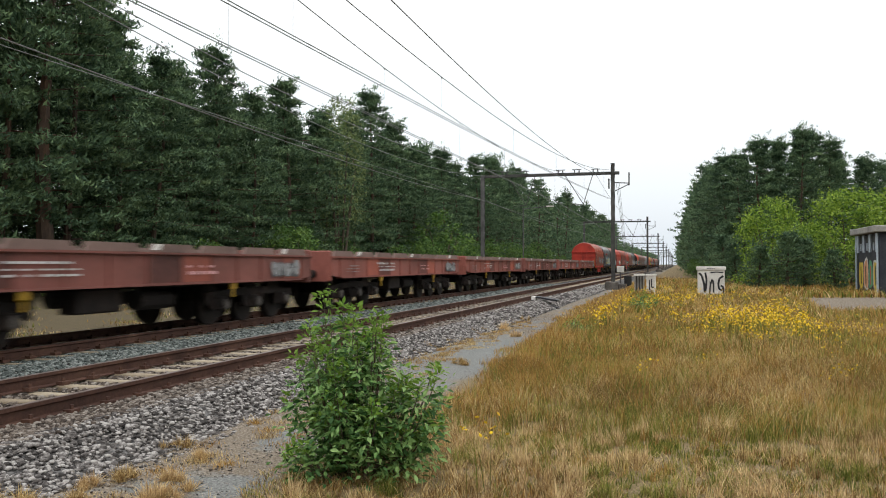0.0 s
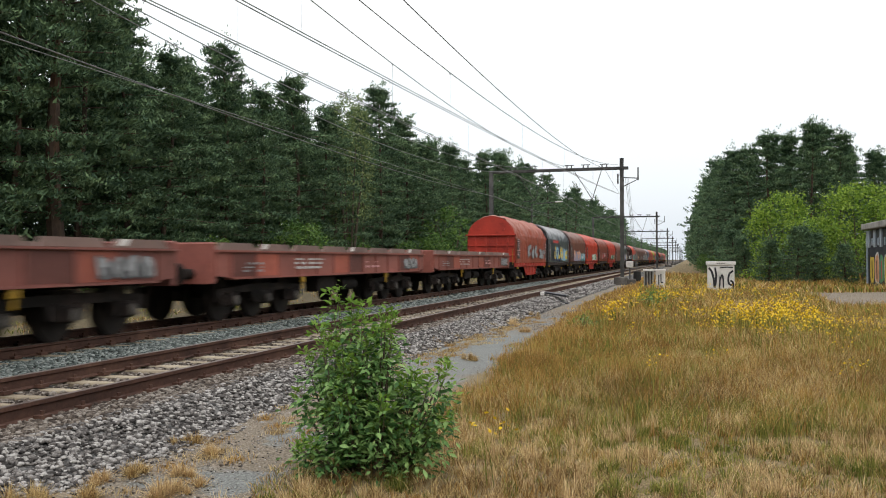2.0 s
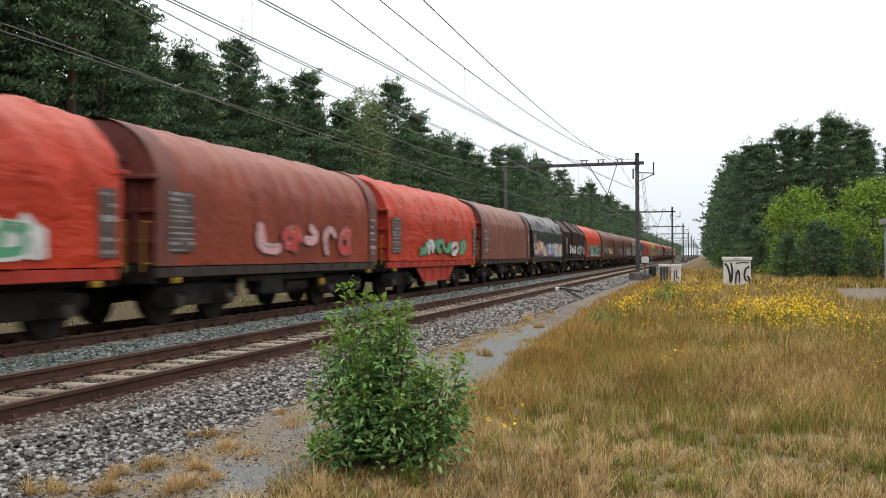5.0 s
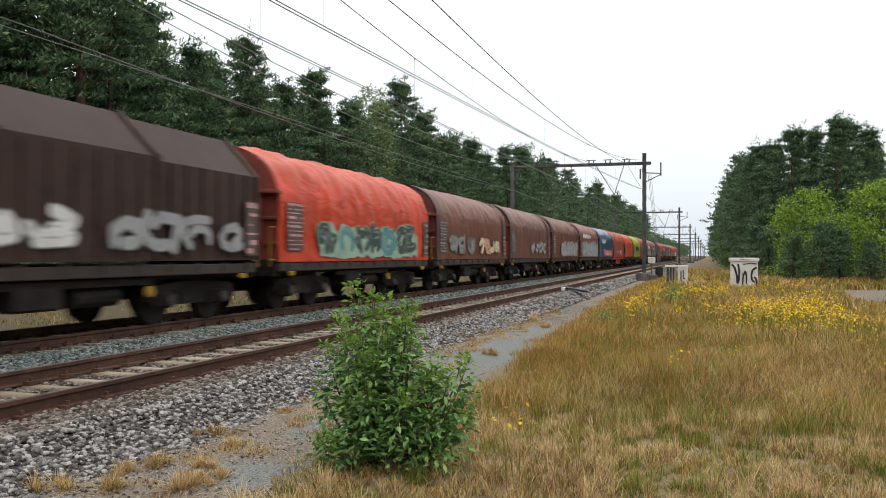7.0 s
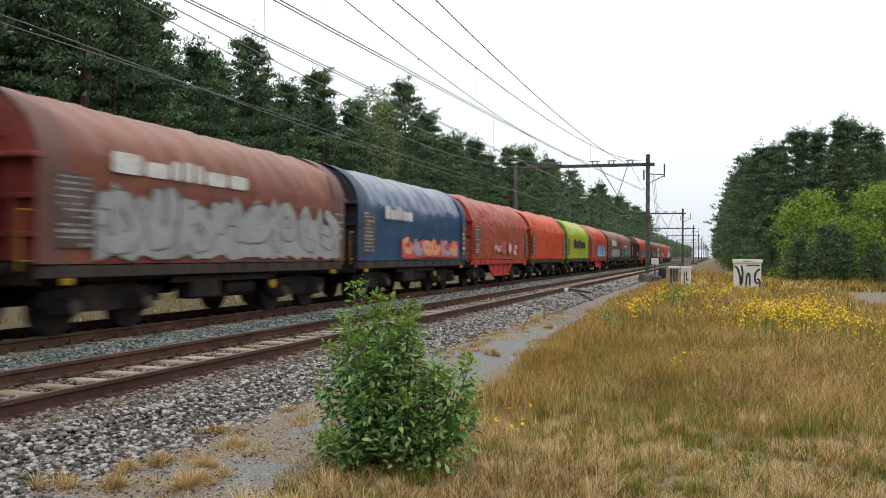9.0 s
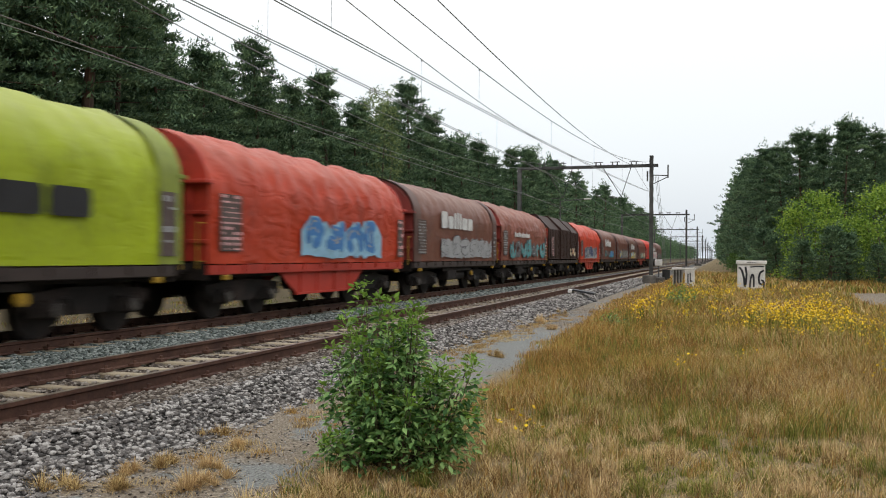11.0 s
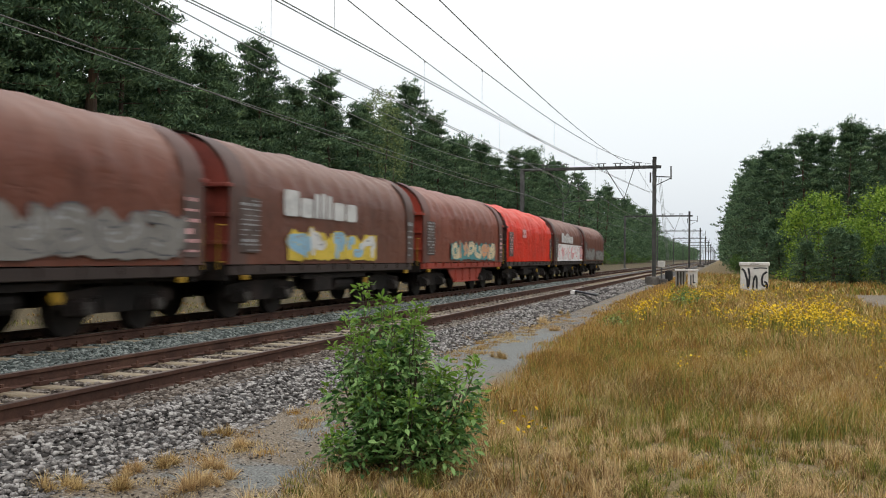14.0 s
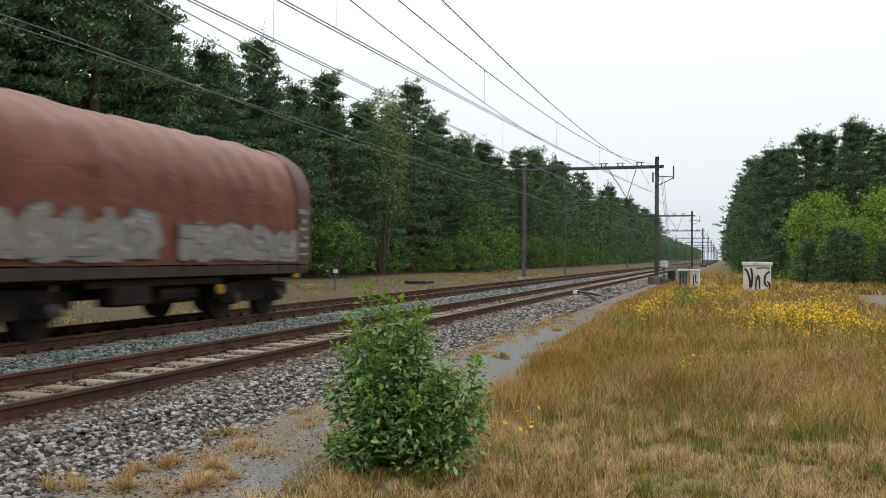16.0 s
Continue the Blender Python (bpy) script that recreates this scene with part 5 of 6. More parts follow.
PINES = [pine_meshes(11, 16, 1.0, 3.7, 14, 13), pine_meshes(12, 16, 1.0, 3.4, 14, 13), pine_meshes(13, 16, 0.8, 3.9, 14, 13), pine_meshes(14, 16, 1.4, 3.5, 14, 13), pine_meshes(15, 16, 1.0, 3.3, 14, 13)]
TALLPINE = pine_meshes(16, 19, 9.6, 3.4, 14, 12, girth=0.42)
FARPINES = [pine_meshes(21, 16, 1.0, 3.5, 6, 5, (0.5, 0.16)), pine_meshes(22, 16, 1.2, 3.3, 6, 5, (0.5, 0.16)), pine_meshes(23, 16, 0.9, 3.6, 6, 5, (0.5, 0.16))]
YOUNGPINE = pine_meshes(31, 5, 0.3, 1.7, 5, 8)
SHRUBS = [broadleaf_meshes(41, 3.0, 1.7, 70, 24, 0.17, HEDGELEAF), broadleaf_meshes(42, 3.0, 1.4, 60, 24, 0.17, HEDGELEAF), broadleaf_meshes(43, 3.0, 1.9, 80, 24, 0.15, HEDGELEAF)]
BIRCHES = [broadleaf_meshes(51, 16, 2.6, 260, 14, 0.24, BIRCH, 0.3)]
GREENTREES = [broadleaf_meshes(61, 6.5, 2.7, 230, 26, 0.22, OAKLEAF, 0.05), broadleaf_meshes(62, 6.5, 3.1, 260, 26, 0.22, OAKLEAF, 0.05)]


def add_pine(x, y, h, k, far=False):
    src = (FARPINES if far else PINES)
    s = h / 16.0
    wide = s * (1.0 + 0.12 * math.sin(k * 5.1)) + 0.12
    plant("pine_tree", src[k % len(src)], pose(x, y, ground_height(x, y) - 0.05, 0, 0, k * 67), "tall dark green Scots pine at the edge of the wood", "pine tree", "pine wood", (wide, wide, s))


def build_joined_wood(name, places, label):
    """Pines too far off to tell apart, and unseen ones around the camera, joined into one mesh."""
    V, F, k = [], [], 0
    src = []
    for _, me in FARPINES:
        v, f = np.empty(len(me.vertices) * 3, np.float32), np.empty(len(me.loops), np.int32)
        me.vertices.foreach_get("co", v)
        me.loops.foreach_get("vertex_index", f)
        src.append((v.reshape(-1, 3), f.reshape(-1, 3)))
    for i, (x, y, h) in enumerate(places):
        v, f = src[i % len(src)]
        take = len(f) if y < 420 else len(f) // 2
        a, s = i * 1.17, h / 16
        w = s * 1.15 + 0.1
        c, n = math.cos(a), math.sin(a)
        V.append(np.stack([(v[:, 0] * c - v[:, 1] * n) * w + x, (v[:, 0] * n + v[:, 1] * c) * w + y, v[:, 2] * s - 0.3], 1))
        F.append(f[:take] + k)
        k += len(v)
    tagged(new(name, many(name, np.concatenate(V), np.concatenate(F), PINE)), label, "pine wood", kind="stuff")


def build_forests():
    away = []
    rng = random.Random(5)
    k = 0
    first = [(22, 18), (26, 17.5), (30, 18), (34, 16.5), (37.5, 14.6), (41, 13.4), (44.5, 13.7), (48.3, 15.7), (52, 13.4), (57.7, 15.4), (62, 13.4), (67, 15.0), (72, 15.6), (78, 18.8), (84, 16.6), (90, 14.8),
             (97, 16), (104, 16.5), (111, 15.5), (118, 17.2), (127, 18), (136, 19.5), (145, 18)]
    for y, h in first:
        add_pine(-28.5 + rng.uniform(-0.8, 0.8), y, h, k)
        k += 1
    for y in (19.5, 24.5, 28.5, 32.5):
        add_pine(-31.5, y, 18.5, k)
        k += 1
    for row, x0 in enumerate((-31.5, -35.0, -39.0, -44.0)):
        y = 16 + 3 * row
        while y < 155:
            h = rng.uniform(12.0, 15.4) + (1.6 if y > 75 else 0) + (2.5 if y < 36 else 0)
            add_pine(x0 + rng.uniform(-1.2, 1.2), y, h, k, row > 0 or y > 50)
            k += 1
            y += rng.uniform(3.4, 5.2)
    for x0 in (-28.0, -32.5, -38):
        y = 150 + rng.uniform(0, 4)
        while y < 1150:
            spot = (x0 + rng.uniform(-1.2, 1.2), y, rng.uniform(16.5, 20.5) + y / 250)
            away.append(spot) if y > 220 else add_pine(*spot, k, True)
            k += 1
            y += rng.uniform(5, 8) * (1 + y / 300)
    for x, y, h in ((6.6, 97, 14.2), (10.2, 94, 15.0), (13.4, 94, 15.6), (16.8, 99, 13.6), (5.2, 100, 14.4), (8.2, 92, 15.0), (11.8, 90, 15.6), (15.0, 93, 14.8), (18.6, 96, 13.2), (22.0, 94, 14.8), (26, 97, 14.5), (30, 95, 14), (4.6, 107, 13.8), (9.6, 104, 15.0), (13.4, 102, 15.6), (17, 105, 15), (21, 107, 14), (25, 106, 14.6),
                    (4.0, 116, 15), (7.6, 118, 15), (12, 115, 16), (16, 118, 15.5), (20, 120, 15), (25, 119, 15), (30, 112, 15)):
        add_pine(x, y, h, k)
        k += 1
    for x0 in (3.3, 8.0, 13.0):
        y = 122 + rng.uniform(0, 5)
        while y < 1150:
            spot = (x0 + rng.uniform(-0.6, 0.8), y, rng.uniform(14, 17.5))
            away.append(spot) if y > 220 else add_pine(*spot, k, True)
            k += 1
            y += rng.uniform(5, 8) * (1 + y / 300)
    # unseen pines beside and behind the camera, added to darken the wagons' sides
    for i in range(46):
        away.append((rng.uniform(24, 34), -95 + 3.6 * i + rng.uniform(-1, 1), rng.uniform(12, 16)))
    for i in range(30):
        away.append((-24 + 1.9 * i, -42 + rng.uniform(-5, 5), rng.uniform(12, 16)))
        away.append((rng.uniform(-33, -27), -90 + 3.4 * i, rng.uniform(14, 17)))
    for x, y, h in ((-29.6, 46.4, 13.4), (-29.8, 50.2, 13.8), (-30.2, 42.8, 13.0), (-30.0, 39.2, 13.6), (-29.6, 59.8, 13.6)):
        add_pine(x, y, h, k)
        k += 1
    plant("pine_tree", TALLPINE, pose(-26.9, 31.5, -0.2), "tall Scots pine with a bare reddish trunk", "pine tree", "pine wood")
    build_joined_wood("far_pine_wood", away, "dark green pine wood along the distant line, with unseen added pines around the camera")
    plant("birch_tree", BIRCHES[0], pose(-26.6, 64.6, -0.2), "light green birch among the pines", "birch tree", "", (0.8, 0.8, 0.95))
    plant("birch_tree", BIRCHES[0], pose(-31.0, 22.0, -0.2, 0, 0, 70), "light green birch among the pines", "birch tree", "", (1.0, 1.0, 1.05))
    # undergrowth at the foot of the woods
    y = 18.0
    while y < 330:
        h = rng.choice([0.4, 0.5, 0.7, 0.9, 1.3]) * (1.0 if y < 60 else 1.2)
        x = -25.9 + rng.uniform(-1.3, 0.6)
        plant("shrub", SHRUBS[k % 3], pose(x, y, ground_height(x, y), 0, 0, k * 47), "bright green leafy shrub at the foot of the pines", "shrub", "undergrowth", (h * 1.2, h * 1.2, h), "trunk")
        k += 1
        y += rng.uniform(2.2, 5.6) * (1 + y / 130)
    for x, y, s in ((-23.4, 84, 2.2), (-24.2, 89, 1.6), (-23.8, 79, 1.2), (-24.6, 73, 1.0), (-24.2, 97, 1.2), (-24.5, 51, 1.3), (-24.2, 112, 1.3), (-24.4, 124, 1.5), (-24, 139, 1.4), (-24.6, 152, 1.7)):
        plant("shrub", SHRUBS[k % 3], pose(x, y, ground_height(x, y), 0, 0, k * 47), "tall bright green sapling thicket beside the track", "shrub", "undergrowth", s, "trunk")
        k += 1
    for x, y, s, j in ((6.9, 68, 1.0, 0), (11.8, 67, 1.06, 1), (15.8, 69, 1.1, 0), (9.6, 71, 0.75, 1), (19.5, 70, 1.1, 1)):
        plant("leafy_tree", GREENTREES[j], pose(x, y, GRASS_Z, 0, 0, k * 31), "bright green broadleaf tree in front of the pines", "tree", "leafy trees", s, "trunk")
        k += 1
    for x, y, s in ((5.4, 63, 0.62), (7.3, 62, 0.80), (8.6, 63.5, 0.72), (10.2, 62, 0.55), (4.4, 72, 0.7), (3.8, 82, 0.9), (12.2, 63, 0.5), (4.6, 92, 1.2), (6.2, 85, 1.1), (8, 82, 1.1)):
        plant("young_pine", YOUNGPINE, pose(x, y, GRASS_Z, 0, 0, k * 53), "bushy young blue-green pine", "pine tree", "young pines", (s * 1.15, s * 1.15, s))
        k += 1
    for x, y, s in ((2.6, 100, 0.7), (2.2, 115, 0.8), (2.6, 130, 0.9), (3.2, 88, 0.55)):
        plant("shrub", SHRUBS[k % 3], pose(x, y, GRASS_Z, 0, 0, k * 47), "low green shrub at the edge of the grass", "shrub", "undergrowth", s, "trunk")
        k += 1


def blades(rng, x, y, z, height, width, lean):
    """Grass blades of three triangles each."""
    n = len(x)
    a = rng.uniform(0, 6.28, n)
    side = np.stack([np.cos(a), np.sin(a), np.zeros(n)], 1)
    b = rng.uniform(0, 6.28, n)
    fall = np.stack([np.cos(b), np.sin(b), np.zeros(n)], 1) * (lean * rng.uniform(0.2, 1.0, n) * height)[:, None]
    root = np.stack([x, y, z], 1)
    up = np.stack([np.zeros(n), np.zeros(n), height], 1)
    w = (width * rng.uniform(0.6, 1.3, n))[:, None]
    mid = root + up * 0.6 + fall * 0.35
    V = np.stack([root - side * w * 0.5, root + side * w * 0.5, mid - side * w * 0.42, mid + side * w * 0.42, root + up + fall], 1).reshape(-1, 3)
    k = np.arange(n)[:, None] * 5
    F = np.concatenate([k + np.array([[0, 1, 3]]), k + np.array([[0, 3, 2]]), k + np.array([[2, 3, 4]])], 1).reshape(-1, 3)
    return V, F


def field_noise(x, y, s, o):
    return np.array([noise.noise((a * s, b * s, o)) for a, b in zip(x, y)])


CUSHIONS = [(-4.6, 5.83), (-4.85, 6.71), (-4.71, 7.28), (-5.04, 8.13), (-4.81, 8.21), (-4.97, 9.87), (-4.86, 8.93), (-4.9, 9.44), (-3.95, 6.16), (-4.37, 10.85), (-4.43, 6.09),
            (-5.0, 11.9), (-4.24, 6.93), (-4.68, 5.19), (-4.35, 5.39), (-3.85, 5.65), (-3.75, 5.77), (-4.9, 31.2), (-4.72, 26.56), (-4.55, 22.98), (-3.84, 20.47), (-3.68, 14.52)]


def build_grass():
    rng = np.random.default_rng(9)
    sets = {"dry": [[], [], DRYGRASS, 0], "red": [[], [], REDGRASS, 0], "green": [[], [], GREENGRASS, 0], "pale": [[], [], PALEGRASS, 0]}
    # y from, to, blades a square metre, height, blade width
    for y0, y1, dens, hgt, wid in ((4.6, 9, 2100, 0.105, 0.0058), (9, 16, 1900, 0.21, 0.0055), (16, 28, 700, 0.24, 0.0095), (28, 48, 220, 0.30, 0.024), (48, 95, 40, 0.36, 0.055)):
        x1 = y1 * math.tan(radians(13.0)) + 0.6
        n = int((x1 + 4.6) * (y1 - y0) * dens)
        per = 26 if y0 < 16 else 12
        m = n // per
        tx, ty = rng.uniform(-4.6, x1, m), rng.uniform(y0, y1, m)
        own = rng.integers(0, m, n)
        rad = 0.035 if y0 < 9 else 0.055 if y0 < 16 else 0.12 if y0 < 28 else 0.3
        x, y = tx[own] + rng.normal(size=n) * rad, ty[own] + rng.normal(size=n) * rad
        dice, size = rng.uniform(0, 1, (m, 2)), rng.uniform(0.55, 1.4, m)
        edge = -3.4 + 0.55 * np.exp(-((y - 11.5) / 3.2) ** 2) - 0.65 * np.clip((y - 20) / 14, 0, 1) + 0.35 * field_noise(x, y, 0.8, 4.0) + 0.25 * field_noise(x, y, 3.0, 8.0)
        keep = (x > edge) & ~((x > 5.2) & (y > 33.5) & (y < 48.5))
        keep &= rng.uniform(0, 1, n) < np.clip((x - edge) * 1.6 + 0.35, 0, 1)
        x, y, own = x[keep], y[keep], own[keep]
        patch = field_noise(x, y, 0.30, 1.0) + 0.5 * field_noise(x, y, 1.4, 2.0)
        tall = field_noise(x, y, 0.5, 6.0)
        n = len(x)
        mixed = rng.uniform(0, 1, n) < 0.3
        r = np.where(mixed, rng.uniform(0, 1, n), dice[own, 0])
        red = 0.10 + 0.42 * np.clip(1 - (x + 3.4) / 2.2, 0, 1) * np.clip((y - 7) / 4, 0, 1) + 0.22 * np.clip((y - 8) / 5, 0, 1)
        green = np.clip(0.42 + 0.34 * np.clip((y - 7.5) / 3, 0, 1) + 0.9 * patch, 0.08, 0.95)
        kind = np.where(r < red, 1, np.where(np.where(mixed, rng.uniform(0, 1, n), dice[own, 1]) < green, 2, 0))
        h = hgt * size[own] * rng.uniform(0.5, 1.25, n) * (1 + 0.45 * tall) * np.clip(0.35 + (x + 3.5), 0.4, 1)
        z = np.array([ground_height(a, b) for a, b in zip(x, y)]) - 0.01
        for j, key in enumerate(("dry", "red", "green")):
            q = kind == j
            V, F = blades(rng, x[q], y[q], z[q], h[q] * (0.8 if j == 2 else 1.0), wid, 1.25 if j == 0 else 0.6)
            s = sets[key]
            s[0].append(V)
            s[1].append(F + s[3])
            s[3] += len(V)
    x, y = rng.uniform(-3.6, 16, 42000), rng.uniform(-16, 34, 42000)
    out = (y < 4.7) | (x > y * math.tan(radians(13.0)) + 0.5)
    out &= (x > -3.3) & ~((x > 5.2) & (y > 33.5))
    x, y = x[out], y[out]
    pick = rng.integers(0, 3, len(x))
    z = np.full(len(x), GRASS_Z - 0.02)
    for j, key in enumerate(("dry", "red", "green")):
        q = pick == j
        V, F = blades(rng, x[q], y[q], z[q], 0.2 * rng.uniform(0.6, 1.3, q.sum()), 0.018, 0.9)
        s = sets[key]
        s[0].append(V)
        s[1].append(F + s[3])
        s[3] += len(V)
    # tufts on the path and along the toe of the ballast, and on the far verge
    for k in range(520):
        if k < 175:
            cy = rng.uniform(3.5, 26)
            cx = -4.0 - 0.5 * min(1, max(0, (cy - 6) / 5)) + rng.normal() * 0.28
            m, rad, hh, ww = 90, 0.04 + 0.06 * rng.uniform(), 0.06, 0.005
        else:
            cx, cy = rng.uniform(-22, -13.3), rng.uniform(14, 90)
            m, rad, hh, ww = 40, 0.35, 0.10, 0.02
        x, y = cx + rng.normal(size=m) * rad, cy + rng.normal(size=m) * rad
        z = np.array([max(ground_height(a, b), bed_height(a) if a < -4.2 and a > -13 else -9) for a, b in zip(x, y)]) - 0.01
        V, F = blades(rng, x, y, z, hh * rng.uniform(0.5, 1.3, m), ww, 1.2)
        s = sets[("dry", "green", "red", "green")[k % 4]] if k >= 175 else sets["red" if k % 3 == 0 else "dry"]
        s[0].append(V)
        s[1].append(F + s[3])
        s[3] += len(V)
    def cushion(key, cx, cy, R, m, lean, flat, width):
        """Fine blades that spread from a few points close together."""
        q = rng.integers(0, 4, m)
        off = rng.normal(size=(4, 2)) * R * 0.5
        a = rng.uniform(0, 6.28, m)
        tilt = rng.uniform(0, lean, m)
        ln = R * rng.uniform(0.5, 1.3, m) * (0.7 + 0.2 * q)
        root = np.stack([cx + off[q, 0] + rng.normal(size=m) * R * 0.12, cy + off[q, 1] + rng.normal(size=m) * R * 0.12, np.full(m, ground_height(cx, cy) - 0.01)], 1)
        bend = np.stack([np.cos(a) * np.sin(tilt), np.sin(a) * np.sin(tilt), np.cos(tilt) * flat], 1) * ln[:, None]
        tip = root + bend + np.stack([np.cos(a), np.sin(a), -0.35 * np.ones(m)], 1) * (ln * 0.25 * tilt)[:, None] + np.array([0, 0, 0.012])
        side = np.stack([-np.sin(a), np.cos(a), np.zeros(m)], 1) * width
        mid = root + bend * 0.55
        V = np.stack([root - side, root + side, mid + side, mid - side, tip], 1).reshape(-1, 3)
        k = np.arange(m)[:, None] * 5
        F = np.concatenate([k + np.array([[0, 1, 2]]), k + np.array([[0, 2, 3]]), k + np.array([[3, 2, 4]])], 1).reshape(-1, 3)
        s = sets[key]
        s[0].append(V)
        s[1].append(F + s[3])
        s[3] += len(V)

    # dry cushions at the foot of the ballast, pale tussocks and green tufts in the near meadow
    for i, (cx, cy) in enumerate(CUSHIONS):
        cushion(("pale", "dry", "dry", "pale")[i % 4], cx, cy, (0.10, 0.14, 0.12, 0.16)[i % 4] * (1 if cy < 15 else 1.5), 800, 1.5, 0.85, 0.0018)
    for i in range(330):
        cy = 4.7 + 5.3 * rng.uniform() ** 1.2
        cx = rng.uniform(-3.1, cy * 0.24 + 0.4)
        if noise.noise((cx * 0.9, cy * 0.9, 9.0)) > -0.22:
            cushion("pale" if i % 5 < 3 else "dry" if i % 5 == 3 else "green", cx, cy, rng.uniform(0.10, 0.19), 120, 0.95, 0.9, 0.0024)
    for key, label in (("dry", "straw-coloured dry grass of the meadow"), ("red", "red-brown flowering grass of the meadow"), ("green", "olive green grass of the meadow"), ("pale", "pale fine tussocks in the near meadow")):
        V, F, mat, _ = sets[key]
        tagged(new("meadow_grass", many("meadow_grass", np.concatenate(V), np.concatenate(F), mat)), label, "grass", kind="stuff")


def build_flowers():
    rng = np.random.default_rng(12)
    spots = []
    while len(spots) < 320:
        y = rng.uniform(17, 46)
        x = rng.uniform(-2.2, y * 0.235)
        if noise.noise((x * 0.28, y * 0.16, 5.0)) + 0.35 * noise.noise((x, y * 0.6, 2.0)) > rng.uniform(0.05, 0.42) and not (x > 5 and y > 33):
            spots.append((x, y))
    for q in ((1.4, 16.8), (1.5, 17.0), (1.9, 11.8), (2.05, 11.9), (-0.9, 14.5), (-0.4, 10.5), (0.4, 12.4), (0.6, 20), (-1.2, 18.5), (2.4, 15.5), (-1.5, 6.4)):
        spots.append(q)
    SV, SF, k = [], [], 0
    PV, PF, j = [], [], 0
    hexa = np.array([(math.cos(i * math.pi / 3), math.sin(i * math.pi / 3), 0.0) for i in range(6)])
    for x, y in spots:
        g = ground_height(x, y)
        h = rng.uniform(0.35, 0.65)
        V, F = blades(rng, x + rng.normal(size=4) * 0.05, y + rng.normal(size=4) * 0.05, np.full(4, g), h * rng.uniform(0.7, 1.0, 4), 0.010 if y < 20 else 0.016, 0.25)
        SV.append(V)
        SF.append(F + k)
        k += len(V)
        m = rng.integers(4, 16)
        for _ in range(m):
            c = np.array([x, y, g + h]) + rng.normal(size=3) * np.array([0.10, 0.10, 0.06])
            t = np.array(Euler((rng.uniform(-0.9, 0.9), rng.uniform(-0.9, 0.9), 0)).to_matrix())
            r = rng.uniform(0.012, 0.02) * (1.0 if y < 20 else 1.55)
            PV.append(np.concatenate([c + (hexa * r) @ t.T, [c + t @ np.array([0, 0, r * 0.45])]]))
            PF.append(np.array([(a, (a + 1) % 6, 6) for a in range(6)]) + j)
            j += 7
    tagged(new("ragwort_stems", many("ragwort_stems", np.concatenate(SV), np.concatenate(SF), GREENGRASS)), "thin green stems of ragwort in the meadow", "flower", kind="stuff")
    tagged(new("ragwort_flowers", many("ragwort_flowers", np.concatenate(PV), np.concatenate(PF), YELLOW)), "small yellow ragwort flowers scattered over the meadow", "flower", kind="stuff")


def leaf_mesh(name, length, width, mat):
    s = Shape()
    L, W = length, width
    v = [(0, 0, 0), (W * 0.42, L * 0.3, 0.12 * W), (W * 0.5, L * 0.55, 0.16 * W), (0, L, -0.06 * L), (-W * 0.5, L * 0.55, 0.16 * W), (-W * 0.42, L * 0.3, 0.12 * W), (0, L * 0.5, -0.02 * L)]
    s.add(v, [(0, 1, 6), (1, 2, 6), (2, 3, 6), (3, 4, 6), (4, 5, 6), (5, 0, 6)])
    return v, s.f


